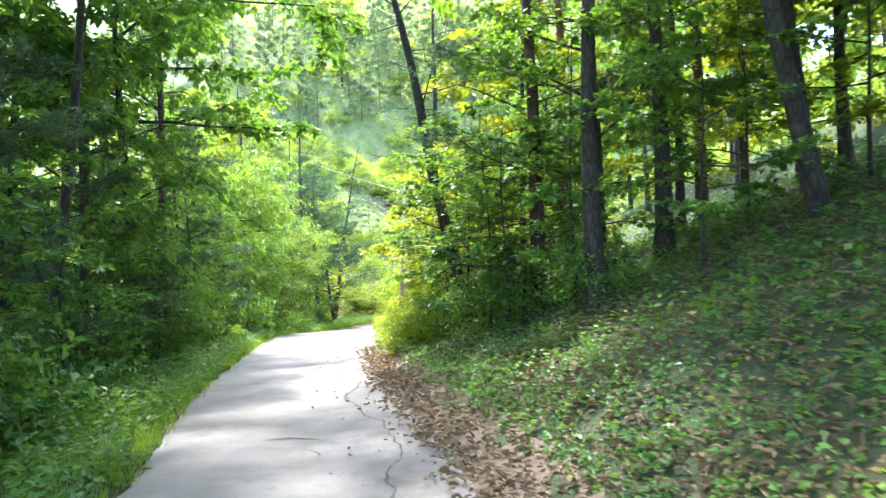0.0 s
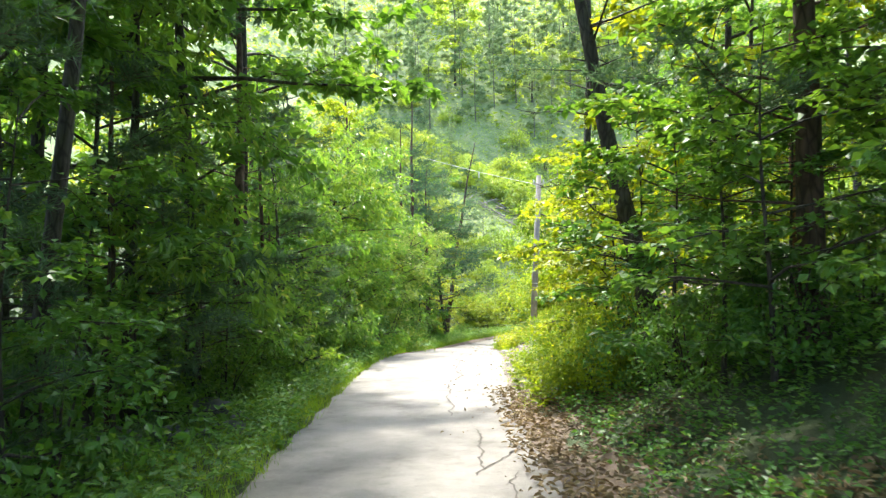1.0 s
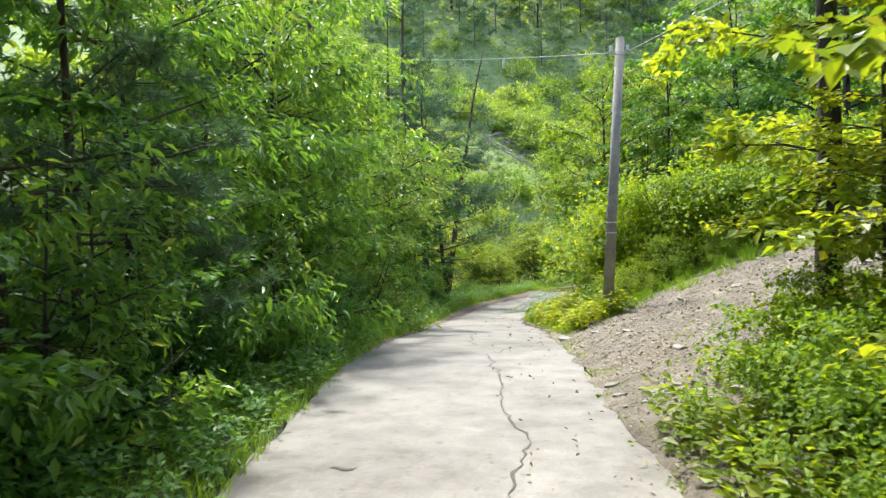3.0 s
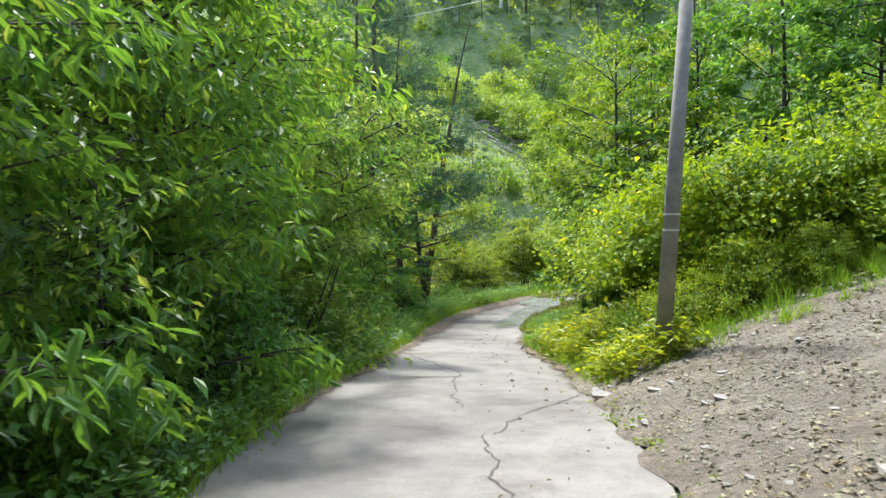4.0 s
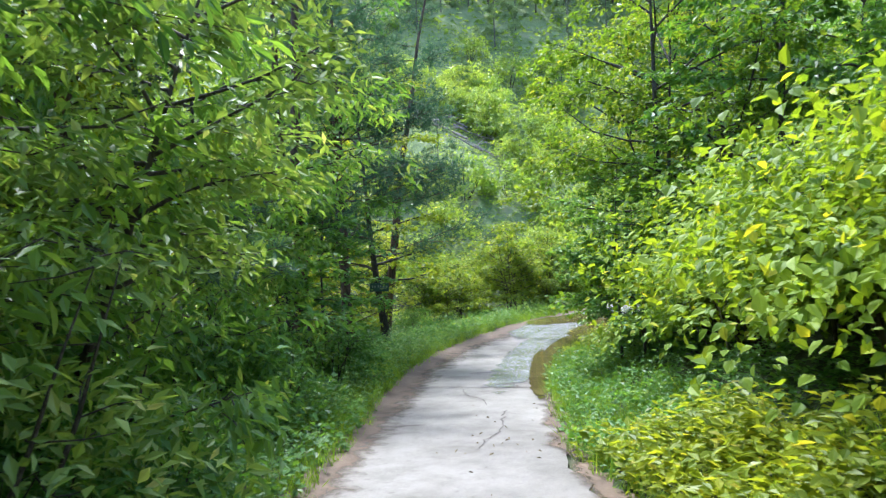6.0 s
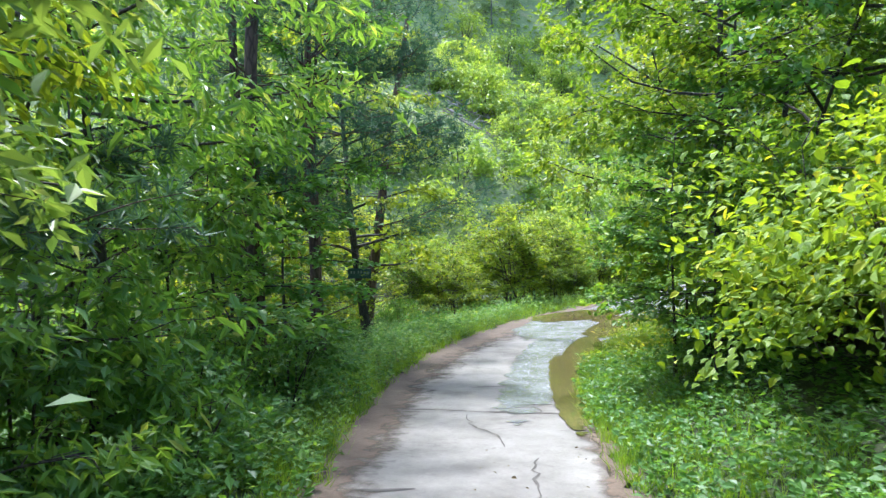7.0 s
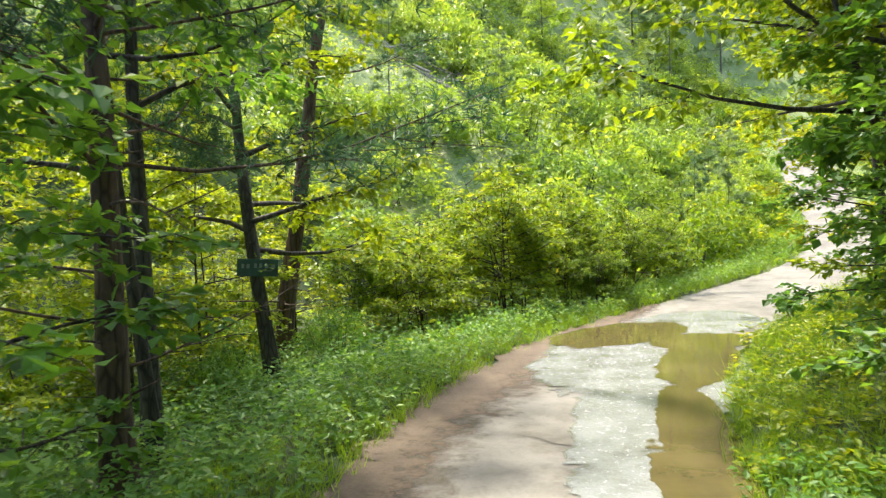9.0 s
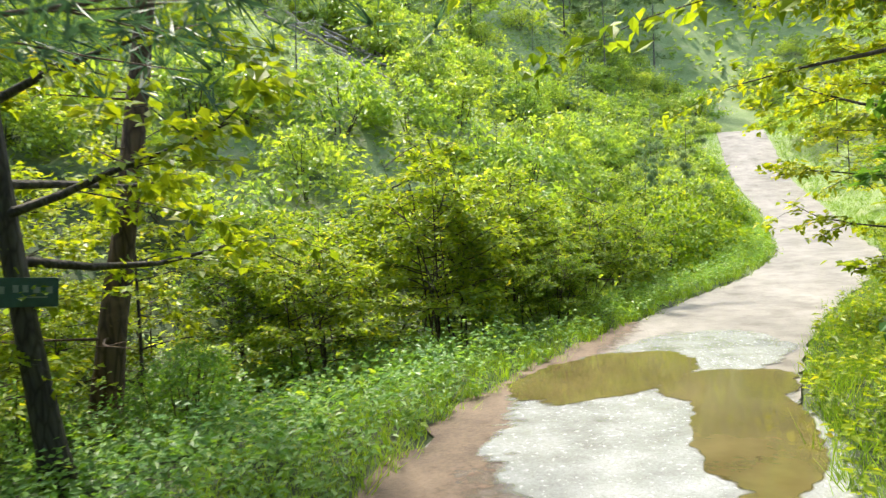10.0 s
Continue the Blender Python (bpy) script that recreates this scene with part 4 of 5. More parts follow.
bmesh.ops.create_cube(bm, size=1.0, matrix=Matrix.Translation((1.9 * LEAN - 0.085, -0.03, 1.87)) @ Euler((0, 0, 0.9)).to_matrix().to_4x4() @ Matrix.Diagonal((0.05, 0.006, 0.2, 1)))
bmesh.ops.bevel(bm, geom=list(bm.edges), offset=0.002, segments=1)
part("plate", bm, PLATE, pole, "small white marker plate")
for dx in (-0.14, 0.14):
    bm = bmesh.new()
    for z, rad in ((0.03, 0.022), (0.055, 0.034), (0.085, 0.026), (0.11, 0.032)):
        bmesh.ops.create_cone(bm, cap_ends=True, segments=12, radius1=rad, radius2=rad * 0.7, depth=0.028, matrix=Matrix.Translation((4.6 * LEAN + dx, 0, 4.6 + z)))
    part("insulator", bm, PLATE, crossarm, "white ribbed insulator")


def wire(a, b, sag, label):
    cu = bpy.data.curves.new("wire", "CURVE")
    cu.dimensions, cu.bevel_depth, cu.bevel_resolution = "3D", 0.008, 1
    sp = cu.splines.new("POLY")
    sp.points.add(20)
    for k in range(21):
        u = k / 20
        q = Vector(a).lerp(Vector(b), u)
        sp.points[k].co = (q.x, q.y, q.z - sag * 4 * u * (1 - u), 1)
    cu.materials.append(CABLE)
    return tagged(new("wire", cu), label, "cable")


ptop = (-1.94 + 4.6 * LEAN, 26.0, pole.location.z + 4.6)
wire((ptop[0] - 0.12, 26.0, ptop[2]), (-8.6, 41.5, 7.8), 0.06, "thin pale overhead wire from the pole")
wire((ptop[0] + 0.12, 26.0, ptop[2]), (7.5, 11.0, 6.9), 0.3, "thin pale overhead wire from the pole")
tag_bm = bmesh.new()
bmesh.ops.create_cone(tag_bm, cap_ends=True, segments=10, radius1=0.035, radius2=0.03, depth=0.22)
tme = bpy.data.meshes.new("wire_tag")
tag_bm.to_mesh(tme)
tag_bm.free()
tme.materials.append(BAND)
wtag = tagged(new("wire_tag", tme), "small pale sleeve hanging on the wire", "cable tag")
wtag.location = (ptop[0] - 0.12 + (-8.6 - ptop[0] + 0.12) * 0.33, 26.0 + 15.5 * 0.33, ptop[2] + (7.8 - ptop[2]) * 0.33 - 0.06 * 4 * 0.33 * 0.67 - 0.1)

# ---------------------------------------------------------------- trees and shrubs
PLACED = set()


def set_out(kinds, spots, rng, lo=0.85, hi=1.2):
    """Sets the kinds out over the spots: the first of each kind itself, then copies."""
    for x, y in spots:
        k = kinds[rng.randint(len(kinds))]
        s, a = rng.uniform(lo, hi), rng.uniform(0, 6.283)
        if k.name in PLACED:
            put(k, x, y, a, s)
        else:
            move(k, x, y, a, s)
            PLACED.add(k.name)


rng = np.random.RandomState(77)
A = "tall leafy green forest tree with a slim dark trunk"
trees = [broadleaf(101 + k, A, 8.5 + k * 0.7, 2.6, 0.24, 20, 4100, 0.2, 0.115, mat=LEAF_LIGHT if k == 3 else LEAF, r0=0.11, twigs=6) for k in range(4)]
layered = [broadleaf(121 + k, "young maple-like tree with layered level sprays", 4.2 + 0.5 * k, 1.8, 0.22, 14, 2700, 0.13, 0.1, mat=LEAF, r0=0.04, flat=0.97, droop=0.12, spread=0.07,
                     up=0.25, twigs=6, name="sapling", category="sapling", group="saplings") for k in range(3)]
# Like layered, but with sunlight put into the leaf colour
sunny = [broadleaf(126 + k, "young layered tree with sunlight put into its yellow-green leaf colour", 4.0 + 0.6 * k, 1.8, 0.15, 15, 2700, 0.13, 0.095, mat=LEAF_LIGHT, r0=0.04, flat=0.9, droop=0.15, spread=0.08,
                   up=0.3, twigs=6, name="sapling", category="sapling", group="sunlit saplings") for k in range(3)]
longleaf = [broadleaf(131 + k, "leafy tree with long drooping glossy green leaves", 6.2 + 0.7 * k, 2.7, 0.2, 22, 4600, 0.21, 0.07, mat=LEAF_LONG, r0=0.09, flat=0.3, droop=0.75, full=True, spread=0.12)
            for k in range(3)]
shade = [shrub(141 + k, "dense green roadside shrub in shade", 1.7 + 0.25 * k, 1.15, 2100, 0.115, 0.064, stems=8, twiggy=3) for k in range(4)]
bright = [shrub(151 + k, "vine-covered shrub with bright yellow-green leaves", 2.0 + 0.2 * k, 1.5, 10500, 0.088, 0.066, mat=LEAF_VINE, full=True, stems=14, hollow=0.6, clump=26, tuft=0.05, layer=0.3, face=1.5, skirt=0.26, name="vine_shrub", group="vine-covered shrubs", lumpy=0.42)
          for k in range(2)]
bright_back = [shrub(156 + k, "vine-covered shrub with bright yellow-green leaves", 2.1 + 0.2 * k, 1.5, 3300, 0.14, 0.1, mat=LEAF_VINE, stems=10, hollow=0.6, tuft=0.055, layer=0.3, face=1.5, name="vine_shrub", group="vine-covered shrubs", lumpy=0.3, twiggy=3)
               for k in range(2)]
twiggy = [broadleaf(161 + k, "rounded twiggy shrub with small yellowish leaves", 3.2 + 0.3 * k, 1.25, 0.34, 54, 8200, 0.115, 0.062, mat=LEAF_MID, bark=TWIG, r0=0.026, flat=0.9, droop=0.12, spread=0.085,
                    name="twiggy_shrub", category="shrub", group="twiggy shrubs beside the lane", stems=9, up=0.5, twigs=5, sides=4, stations=8, splay=0.3) for k in range(3)]
pale = shrub(171, "shrub with pale whitish flowering sprays", 2.0, 1.2, 2600, 0.12, 0.05, mat=LEAF_PALE, stems=10, name="pale_shrub")
pines = [pine(181 + k, "tall pine with bare lower boughs and dark needles", 10.5 + 0.7 * k, 0.15, 0.22, 28, 1500, 2.6, sprays=6, width=0.017) for k in range(3)]
far_trees = [broadleaf(201 + k, "leafy background tree with haze put into its leaf colour", 7.0 + k, 2.9, 0.12, 13, 2400, 0.33, 0.2, mat=LEAF_HAZED, r0=0.1, twigs=3, spread=0.2, group="hillside trees", sides=3) for k in range(4)]
far_pines = [pine(211 + k, "hillside pine with haze put into its needle and bark colour", 10 + k, 0.055, 0.06, 24, 460, 1.9, bark=BARK_HAZED, needles=NEEDLE_HAZED, rings=8, stubs=0, bare=0, length=0.42, per=7, width=0.07, sprays=2) for k in range(3)]
low_bush = [shrub(221 + k, "green shrub on the cleared slope, leaf colour paled for haze", 1.6 + 0.35 * k, 1.3, 1700, 0.17, 0.1, mat=LEAF_HAZED, stems=5, twiggy=1, name="hillside_shrub", group="hillside shrubs") for k in range(3)]

young = [pine(191 + k, "young pine with feathery drooping boughs", 6.0 + k, 0.07, 0.1, 26, 1100, 2.0, sprays=7, bare=0, stubs=0, rings=14, length=0.17) for k in range(2)]
# High-crowned trees, most of them out of view, added to shade bank and lane
tall = broadleaf(231, "tall tree added mostly out of view to shade bank and lane", 12.0, 3.3, 0.45, 18, 5200, 0.23, 0.14, r0=0.14)
# trees that stand out one by one
SINGLE = [
    pine(301, "leaning pine on the bank above the lane", 11, 0.15, 0.36, 20, 900, 2.8, bark=BARK, lean=(-0.2, 0.1), bare=11),
    pine(302, "reddish-barked pine in the wood on the bank", 13, 0.14, 0.4, 20, 800, 2.4, bark=BARK_RED, bare=5),
    pine(303, "dark pine trunk leaning over the bank", 12, 0.13, 0.5, 16, 700, 2.6, bark=BARK, lean=(-0.2, 0.0), bare=2),
    pine(304, "thick pine trunk above the puddle", 9.5, 0.135, 0.3, 56, 5600, 3.7, bark=BARK_PINE, bare=5, width=0.014, length=0.16, per=11, sprays=10, spread=0.13),
    pine(305, "reddish pine trunk behind the small sign", 12, 0.16, 0.4, 18, 900, 2.5, bark=BARK_PINE, lean=(0.15, 0.02), bare=4),
]
for ob, (x, y) in zip(SINGLE, [(0.35, 14.4), (2.5, 16.1), (4.75, 9.2), (-7.83, 40.65), (-8.12, 47.2)]):
    move(ob, x, y)
forked = broadleaf(311, "dark forked tree beside the thick pine", 8.5, 2.2, 0.42, 12, 2400, 0.15, 0.08, r0=0.11, stems=2)
move(forked, -8.1, 41.95)
curved = broadleaf(312, "curved dark tree that carries a small green sign", 8, 2.7, 0.25, 20, 6800, 0.13, 0.09, mat=LEAF_LIGHT, r0=0.13, lean=(-0.12, 0.0), flat=0.9)
move(curved, -7.6, 45.05)
over = [broadleaf(321 + k, "wide leafy tree reaching over the lane's bend", 9.2, 3.5, 0.46, 33, 12500, 0.15, 0.09, mat=LEAF_MID if k else LEAF_LIGHT, r0=0.13, stems=3, flat=0.8, up=0.55, lean=(-0.05 * k, 0), splay=0.2, twigs=8) for k in range(2)]
move(over[0], 2.8, 47.6, 2.0)
move(over[1], 1.1, 44.2, 0.0)
put(over[1], -1.2, 38.9, 1.9, 0.85)
put(over[0], 5.6, 49.0, 4.0, 0.8)


move(tall, 4.7, 2.6)
PLACED.add(tall.name)
for x, y, a in ((6.0, 5.9, 1.0), (3.4, -0.6, 2.0), (-4.6, 2.0, 3.0), (6.6, 9.4, 4.0), (-6.2, -2.0, 5.0), (3.0, -5.0, 0.4), (8.4, 2.0, 2.4), (-5.0, 7.4, 1.7), (-8.6, 14.0, 0.2), (-7.4, 9.7, 4.4), (-7.4, 18.4, 1.0), (-6.9, 15.4, 3.3), (3.3, 11.2, 2.9), (2.0, 9.9, 5.5)):
    put(tall, x, y, a, 1.0)

# Wide crowns added above the view to cast shade on lane and bank
lane_shader = broadleaf(232, "tall tree whose high crown is added to shade the lane", 12.5, 4.8, 0.55, 20, 7000, 0.2, 0.12, r0=0.11, lean=(0.08, 0))
for k, (x, y, a) in enumerate(((-6.2, 10.9, 0.2), (-6.4, 6.4, -0.1), (4.9, 7.2, 3.3), (5.2, 10.4, 3.1))):
    if k:
        put(lane_shader, x, y, a, 1.0)
    else:
        move(lane_shader, x, y, a)

# left of the lane: pines and trees of the shaded wood
for x, y in ((-6.9, 10.4), (-7.1, 17.5), (-6.6, 8.0), (-10.2, 25.0), (-9.4, 32.6), (-7.4, 3.0), (-10, 13.5)):
    set_out(pines, [(x, y)], rng, 0.9, 1.05)
high = pine(187, "tall reddish pine with a high crown in the wood", 13, 0.15, 0.5, 16, 800, 2.4, bark=BARK_PINE, bare=5)
move(high, -8.2, 38.3)
put(high, -8.9, 39.8, 2.0, 0.9)
set_out(trees, [(-6.8, 5.5), (-7.9, 12.6), (-10.2, 21.5), (-10.6, 28.4), (-11.0, 17.0), (-12.0, 31.0), (-11.0, 8.0), (-12.5, 24.0), (-7.6, 14.8)], rng)
for k, (x, y, a, s) in enumerate([(-7.6, 20.6, 0.5, 0.85), (-8.5, 24.2, 2.0, 0.95), (-9.7, 27.4, 3.6, 1.0), (-9.0, 31.4, 1.2, 1.0), (-9.4, 34.8, 5.0, 0.9), (-7.4, 13.6, 4.0, 0.9)]):
    if k < 3:
        move(longleaf[k], x, y, a, s)
        PLACED.add(longleaf[k].name)
    else:
        put(longleaf[k % 3], x, y, a, s)
reaching = broadleaf(313, "leafy tree with drooping leaves reaching over the lane's edge", 7.2, 3.0, 0.52, 22, 5200, 0.19, 0.068, mat=LEAF_LONG, r0=0.1, flat=0.3, droop=0.6, full=True, spread=0.14, lean=(0.06, 0), up=0.3)
move(reaching, -8.8, 26.9, 0, 0.9)
put(reaching, -7.5, 25.2, 2.2, 0.9)
put(reaching, -8.4, 34.6, 4.1, 0.85)
creamy = broadleaf(314, "small tree with pale creamy flowering sprays", 4.9, 1.35, 0.48, 22, 5200, 0.13, 0.055, mat=LEAF_PALE, r0=0.06, flat=0.4, droop=0.4, spread=0.12, lean=(0.46, 0))
move(creamy, -8.1, 29.2, 0, 0.95)
# The sun on this crown comes from its brighter leaf colour
sunlit_tree = broadleaf(315, "leafy tree with hanging leaves, sunlight put into their yellow-green", 7.6, 2.3, 0.4, 26, 6600, 0.15, 0.062, mat=LEAF_LIGHT, r0=0.09, flat=0.3, droop=0.7, full=True, spread=0.13, lean=(0.05, 0))
move(sunlit_tree, -9.2, 31.2, 0, 1.0)
droopy = [broadleaf(331 + k, "low leafy tree with drooping leaves beside the verge", 3.3 + 0.35 * k, 1.6, 0.08, 18, 2700, 0.17, 0.062, mat=LEAF_LONG, r0=0.04, flat=0.3, droop=0.6, spread=0.12,
                    name="sapling", category="sapling", group="drooping saplings") for k in range(2)]
set_out(droopy, [(-7.3, 21.2), (-7.4, 23.4), (-7.5, 25.6), (-7.9, 27.6), (-7.7, 29.4), (-8.0, 31.2), (-7.9, 33.2), (-8.2, 35.4), (-6.6, 18.0)], rng, 0.75, 1.05)
put(droopy[1], -6.9, 24.1, 1.0, 1.0)
put(droopy[0], -6.7, 22.7, 4.0, 0.8)
set_out(shade, spots_along(17, 38, -1, 1.0, 2.0, 17, rng, 1.0), rng, 0.55, 0.8)
set_out(young, [(-6.3, 9.6), (-6.7, 13.0), (-7.7, 15.9), (-7.5, 19.6), (-8.6, 22.6)], rng, 0.85, 1.05)
set_out(layered, [(-5.0, 9.3), (-7.6, 12.2), (-6.4, 15.6)], rng, 0.6, 0.75)
set_out(layered, [(-5.6, 7.0), (-6.4, 12.6), (-7.0, 16.0), (-6.9, 19.0), (-8.0, 36.2), (-8.2, 37.3), (-7.9, 38.9)], rng, 0.75, 1.0)
set_out(sunny, [(-9.4, 44.4), (-10.6, 46.0), (-11.2, 48.6), (-12.4, 45.4), (-11.4, 42.6), (-13.6, 47.8)], rng, 0.7, 1.0)
set_out(sunny, [(-9.0, 48.2), (-8.6, 50.6), (-10.4, 51.6), (-12.8, 50.6), (-7.4, 53.0), (-9.6, 54.6)], rng, 0.38, 0.52)
set_out(sunny, [(-8.2, 48.9), (-9.4, 47.3), (-10.0, 49.6), (-8.9, 45.6)], rng, 0.72, 0.9)
set_out(shade, spots_along(-2, 33, -1, 1.6, 3.2, 26, rng, 1.0), rng, 0.7, 1.1)
set_out(shade, spots_along(4, 36, -1, 3.0, 7.0, 22, rng, 1.4), rng, 0.9, 1.4)
set_out(shade, spots_along(33, 39, -1, 2.2, 5.0, 5, rng, 1.2), rng, 0.5, 0.8)
set_out(sunny, [(-8.8, 43.4), (-9.9, 42.2), (-10.9, 40.8), (-9.6, 39.6)], rng, 0.5, 0.65)
set_out(shade, [(-8.6, 46.4), (-7.4, 48.4), (-8.2, 44.2), (-7.0, 46.6)], rng, 0.4, 0.6)
set_out(bright_back, [(-9.8, 49.8), (-10.6, 44.2)], rng, 0.5, 0.75)
move(pale, -7.2, 27.6, 0.4, 1.15)

# right of the lane: shaded bank, then the vine-covered mound, then the bend
set_out(trees, [(2.6, 18.8), (2.6, 12.6), (4.3, 13.6), (5.6, 8.6), (6.3, 11.5), (6.8, 5.0), (6.5, 16.0), (8.0, 8.6)], rng, 0.85, 1.1)
set_out(pines, [(1.5, 12.4), (5.2, 15.0), (8.4, 12.4)], rng, 0.9, 1.0)
set_out(layered, [(0.9, 11.6), (2.2, 14.2), (3.3, 9.4), (1.6, 13.4), (4.6, 11.2), (0.65, 12.5), (1.9, 11.0), (0.3, 13.4)], rng, 0.62, 0.9)
set_out(shade, [(0.5, 13.0), (1.2, 12.0), (0.0, 14.0), (1.0, 14.4), (2.2, 12.8), (2.0, 10.2)], rng, 0.6, 0.85)
set_out(sunny, [(-0.15, 16.3), (0.1, 15.2), (0.4, 18.8), (-0.15, 19.4), (1.2, 20.0), (3.0, 17.2), (5.8, 10.0), (6.4, 13.4), (4.4, 15.0), (7.4, 9.6), (8.6, 7.4), (3.2, 20.4)], rng, 0.75, 1.0)
set_out(sunny, [(-0.2, 19.2), (0.1, 18.2), (0.0, 17.2), (0.7, 19.3)], rng, 0.5, 0.58)
put(trees[3], 1.7, 17.0, 1.0, 0.9)
set_out(bright, [(-0.6, 17.2), (-0.8, 18.3), (-0.55, 14.9), (-0.6, 16.1), (-0.4, 19.3)], rng, 0.42, 0.52)
slim = pine(306, "slim dark pine at the turnout's edge", 11, 0.11, 0.5, 14, 600, 1.9, bark=BARK, bare=0)
move(slim, -0.4, 19.9)
set_out(bright, [(-0.2, 28.6), (-1.0, 29.9), (1.0, 28.4)], rng, 1.0, 1.1)
set_out(bright, [(-0.7, 31.7), (-0.75, 33.9), (-0.7, 35.8)], rng, 1.05, 1.12)
set_out(bright, [(-1.35, 26.9), (-0.6, 27.0), (0.2, 26.9), (1.2, 27.1), (-1.9, 27.4)], rng, 0.3, 0.4)
set_out(bright_back, [(2.4, 28.0), (-0.2, 30.6), (1.4, 30.2), (3.2, 30.0), (0.6, 32.6), (2.4, 32.4), (4.2, 28.6), (0.4, 34.8), (5.4, 30.6), (0.6, 36.6)], rng, 0.72, 0.88)
set_out(shade, [(-1.7, 36.9), (-1.3, 38.0)], rng, 0.5, 0.6)
set_out(shade, [(-0.8, 38.0), (0.6, 37.6), (-0.6, 39.8), (0.8, 40.6), (1.8, 43.2), (3.2, 47.4), (2.6, 46.0)], rng, 0.7, 1.0)
set_out(layered, [(-2.15, 37.3), (-1.95, 36.2), (-1.75, 38.3)], rng, 0.64, 0.72)
set_out(layered, [(-0.9, 38.4), (-0.6, 40.3), (-0.25, 41.9), (0.35, 43.4), (0.6, 41.0), (6.6, 51.6)], rng, 0.72, 0.9)
set_out(sunny, [(1.5, 45.6), (2.9, 48.6), (5.4, 50.4), (8.0, 53.0), (10.6, 58.4), (13.0, 62.4), (14.6, 67.5), (16.4, 71.0)], rng, 0.75, 1.0)
set_out(trees, [(0.7, 37.4), (0.9, 41.6), (3.2, 39.6), (4.8, 36.0), (2.6, 36.6), (4.2, 33.8)], rng, 0.8, 0.95)
set_out(trees, [(4.5, 33.0), (6.0, 37.0), (7.5, 30.5), (6.5, 42.0), (8.5, 46.0), (9.5, 51.0), (12.5, 57.0), (7.0, 26.0), (8.5, 21.5), (10.5, 27.0)], rng, 0.9, 1.2)

# left of the bend: the row of rounded shrubs, then the cleared slope
for x, y, s in ((-5.7, 48.8, 0.8), (-4.0, 50.3, 1.06), (-7.1, 50.2, 0.75), (-2.5, 51.8, 0.9), (-5.4, 52.2, 1.0), (-1.0, 53.2, 0.8), (-3.2, 54.0, 1.0), (0.6, 55.1, 0.66), (-1.4, 55.9, 0.85), (-2.0, 50.4, 0.5)):
    set_out(twiggy, [(x, y)], rng, s, s + 0.01)
set_out(bright_back, [(2.2, 56.6), (3.6, 58.2), (0.8, 57.2), (4.6, 60.2), (6.6, 63.0), (8.2, 67.0)], rng, 0.75, 0.95)


def wood_spots(x0, x1, y0, y1, count, gap, rng, clear):
    """Scattered places clear of the lane and of the heap of felled branches."""
    out = []
    for _ in range(count * 15):
        if len(out) >= count:
            break
        x, y = rng.uniform(x0, x1), rng.uniform(y0, y1)
        d, side, _, _ = lateral(np.array([x]), np.array([y]))
        heap = ((x + 6.2) / 2.6) ** 2 + ((y - 66.4) / 4.0) ** 2 < 1
        if d[0] > clear and not heap and all((x - a) ** 2 + (y - b) ** 2 > gap * gap for a, b in out):
            out.append((x, y))
    return out


set_out(low_bush, wood_spots(-20, 12, 54, 78, 92, 1.35, rng, 2.2), rng, 0.8, 1.35)
set_out(low_bush, wood_spots(-26, 12, 70, 90, 40, 1.8, rng, 2.2), rng, 0.9, 1.5)
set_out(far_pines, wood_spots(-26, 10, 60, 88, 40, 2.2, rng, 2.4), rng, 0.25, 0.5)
set_out(low_bush, wood_spots(8, 30, 72, 94, 26, 1.8, rng, 1.2), rng, 0.9, 1.4)
set_out(low_bush, wood_spots(11, 24, 80, 90, 26, 1.3, rng, 0.7), rng, 0.6, 1.0)
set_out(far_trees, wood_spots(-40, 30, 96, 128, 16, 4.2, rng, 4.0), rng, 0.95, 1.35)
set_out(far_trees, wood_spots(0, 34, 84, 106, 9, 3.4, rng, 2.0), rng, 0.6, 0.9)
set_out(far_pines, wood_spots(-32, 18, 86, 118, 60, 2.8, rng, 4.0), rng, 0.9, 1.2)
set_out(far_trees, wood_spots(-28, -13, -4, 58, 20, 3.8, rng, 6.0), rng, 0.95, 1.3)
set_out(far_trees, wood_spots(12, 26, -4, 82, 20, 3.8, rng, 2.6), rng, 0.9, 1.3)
# Unseen trees behind the start, added for enclosure and shading
set_out(far_trees, wood_spots(-12, 12, -22, -7, 7, 4.0, rng, 2.5), rng, 0.9, 1.2)

# ---------------------------------------------------------------- dead wood


def dead_branch(seed, a, b, thick, label, forks=3):
    """A bare pale branch lying or leaning between two places."""
    r = np.random.RandomState(seed)
    top, wood = anchor("dead_branch", label, "branch", "dead branches"), Tubes()
    a, b = np.array(a, float), np.array(b, float)
    top.location = a
    ln = curve_line(np.zeros(3), b - a, np.linalg.norm(b - a), r, 0.1, 0.0, 7)
    wood.add(ln, np.linspace(thick, thick * 0.35, 7), 5)
    for k in range(forks):
        q = ln[r.randint(2, 6)]
        wood.add(curve_line(q, (b - a) + r.normal(size=3) * 0.6 * np.linalg.norm(b - a), np.linalg.norm(b - a) * r.uniform(0.2, 0.45), r, 0.2, 0, 4), np.linspace(thick * 0.5, 0.003, 4), 4)
    wood.make("wood", DEADWOOD, top)


def lying(x, y, up=0.0):
    return (x, y, gz(x, y) + up)


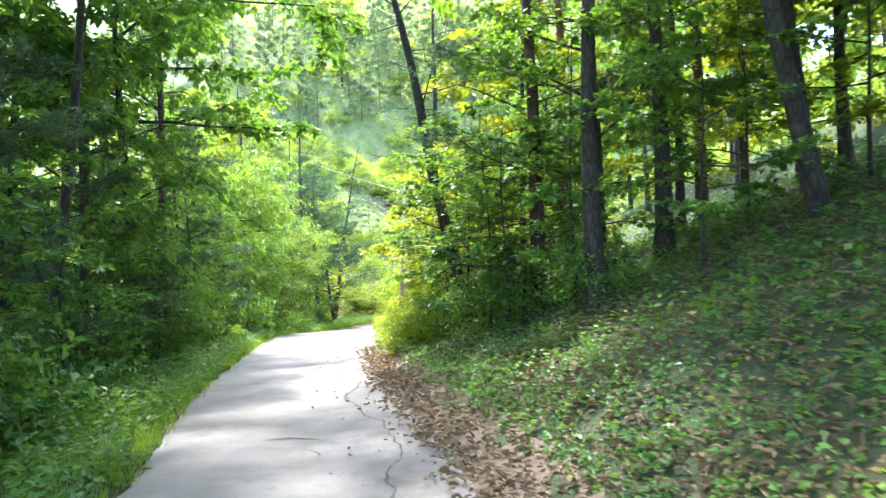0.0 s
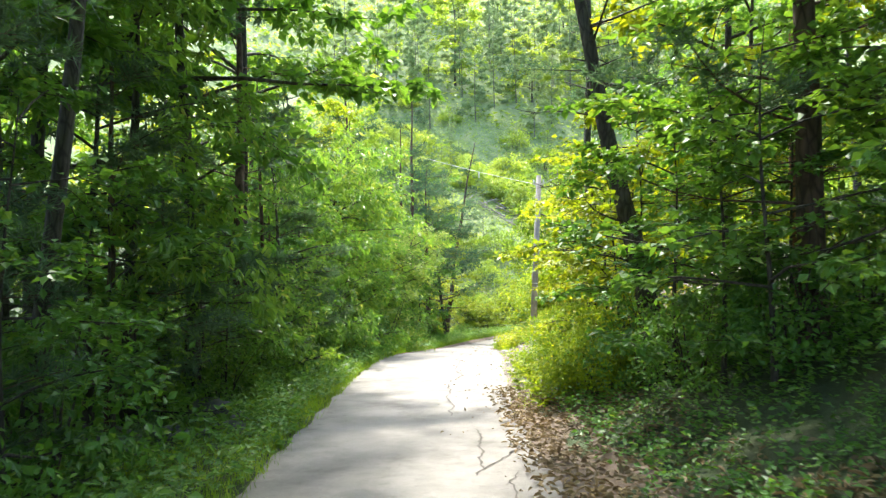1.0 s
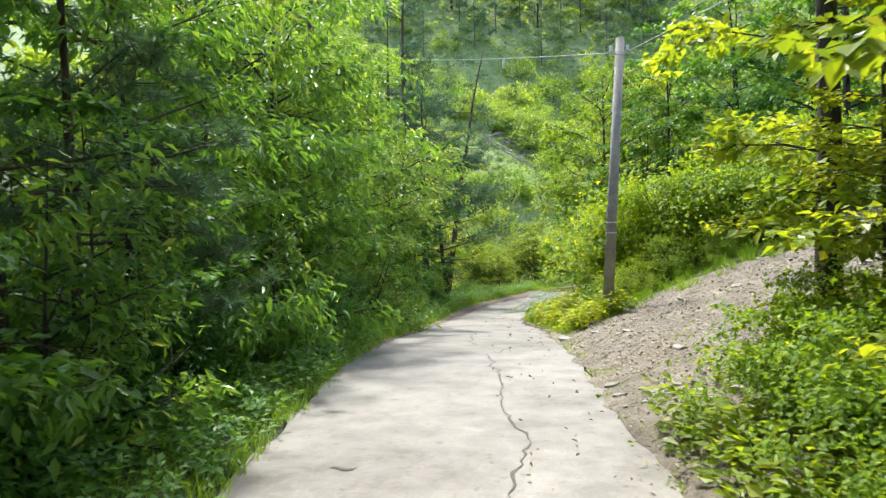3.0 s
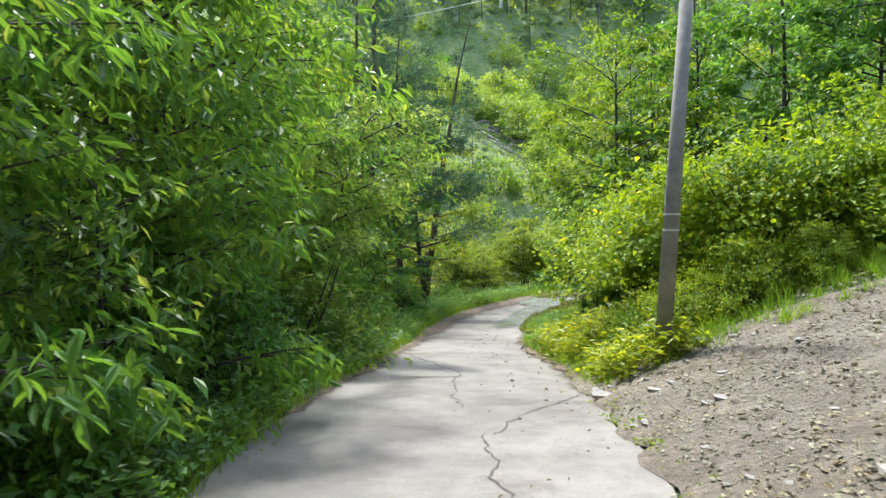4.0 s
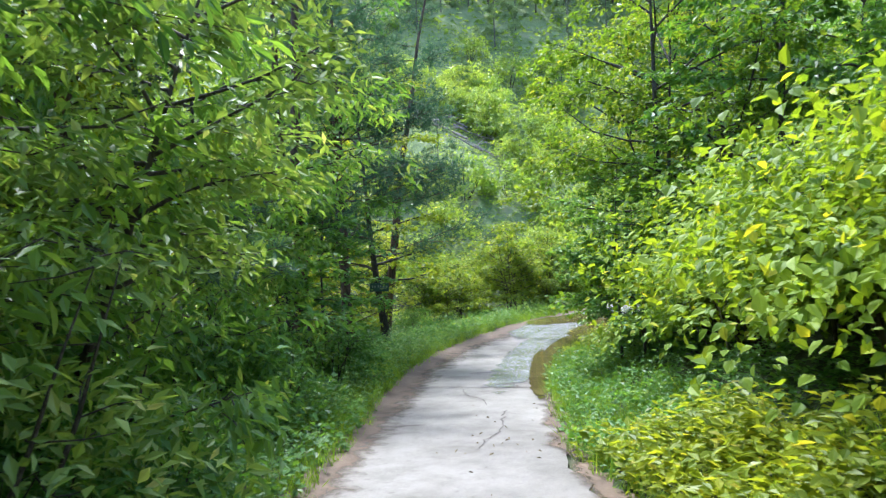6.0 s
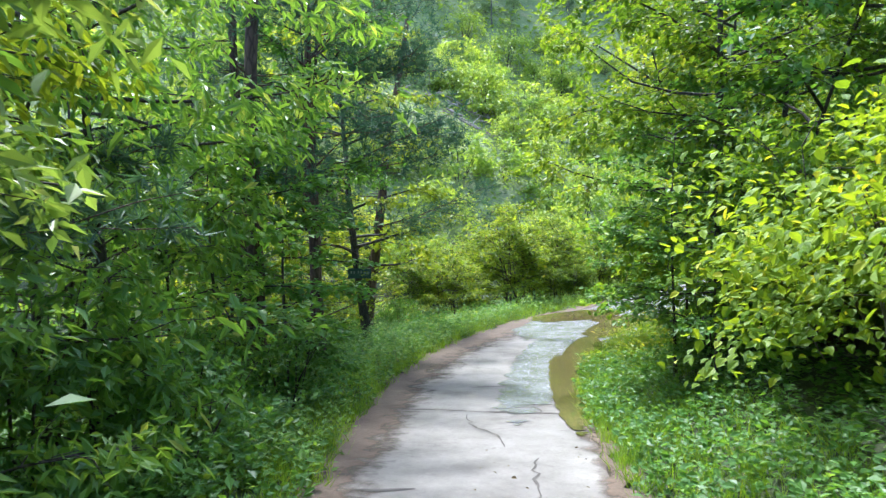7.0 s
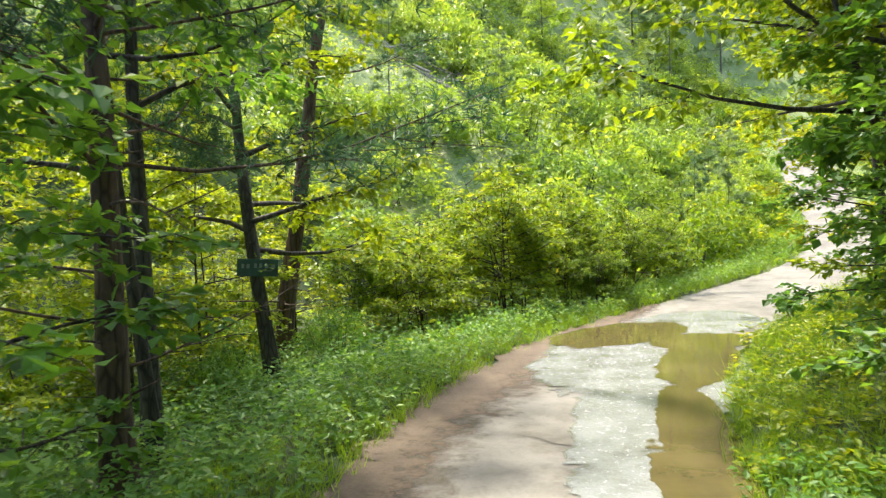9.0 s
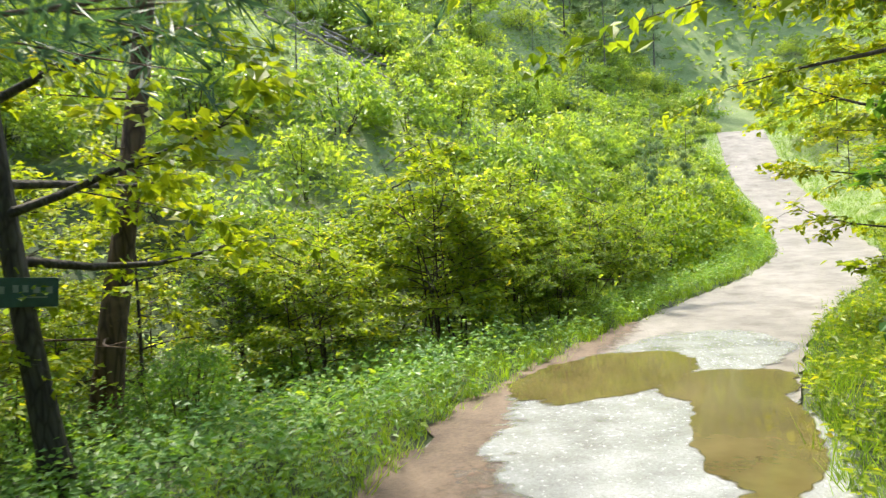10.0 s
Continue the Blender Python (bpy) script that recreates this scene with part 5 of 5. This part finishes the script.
dead_branch(401, lying(-7.0, 18.6, 0.1), lying(-6.3, 19.6, 0.75), 0.016, "pale bare branch sticking out of the verge weeds")
dead_branch(402, lying(-7.4, 17.6, 0.05), lying(-6.6, 18.2, 0.6), 0.013, "pale bare branch sticking out of the verge weeds")
dead_branch(403, lying(-7.3, 29.6, 0.15), lying(-7.2, 30.3, 0.9), 0.014, "pale thin dead stem among shaded weeds")
dead_branch(405, (-1.5, 33.3, gz(-1.5, 33.3) + 0.25), (-1.95, 33.0, gz(-1.5, 33.3) + 1.55), 0.011, "bare grey twig standing out of the vine-covered shrub")
dead_branch(406, (-1.4, 34.6, gz(-1.4, 34.6) + 0.2), (-2.0, 34.4, gz(-1.4, 34.6) + 1.3), 0.01, "bare grey twig standing out of the vine-covered shrub")
dead_branch(404, lying(-6.0, 8.6, 0.15), lying(-5.0, 9.4, 0.3), 0.02, "grey fallen branch on the shaded verge")
rs = np.random.RandomState(41)
for k in range(26):
    x, y = -6.6 + rs.normal() * 1.3, 68.4 + rs.normal() * 1.2
    a = rs.uniform(0, 3.14)
    dead_branch(410 + k, lying(x, y, 0.15 + rs.rand() * 0.5), lying(x + math.cos(a) * 2.2, y + math.sin(a) * 1.4, 0.2 + rs.rand() * 0.6), rs.uniform(0.03, 0.08), "grey felled branch heaped on the cleared slope", 2)

# ---------------------------------------------------------------- small sign on the curved tree
sign = anchor("tree_sign", "small dark green board nailed to the curved tree", "sign")
sign.matrix_basis = pose(-7.8, 44.88, gz(-7.75, 45.05) + 1.8, 0, 3, 18)
bm = bmesh.new()
bmesh.ops.create_cube(bm, size=1.0, matrix=Matrix.Diagonal((0.56, 0.02, 0.24, 1)))
bmesh.ops.bevel(bm, geom=list(bm.edges), offset=0.006, segments=2)
board = part("board", bm, SIGN, sign)
for k, (x, z, w, h) in enumerate([(-0.2, 0.02, 0.035, 0.06), (-0.13, 0.02, 0.04, 0.06), (-0.03, 0.03, 0.04, 0.06), (0.04, 0.03, 0.04, 0.06), (0.12, 0.02, 0.05, 0.05), (0.21, 0.02, 0.05, 0.06), (0.1, -0.04, 0.2, 0.012)]):
    bm = bmesh.new()
    bmesh.ops.create_cube(bm, size=1.0, matrix=Matrix.Translation((x, -0.012, z)) @ Matrix.Diagonal((w, 0.004, h, 1)))
    part("mark", bm, SIGN_MARK, board, "faded pale bar of lettering")

# plants that found no place
for ob in [o for o in scene.objects if o.parent is None and o.type == "EMPTY" and o.location.length < 1e-6]:
    for c in list(ob.children_recursive):
        bpy.data.objects.remove(c)
    bpy.data.objects.remove(ob)
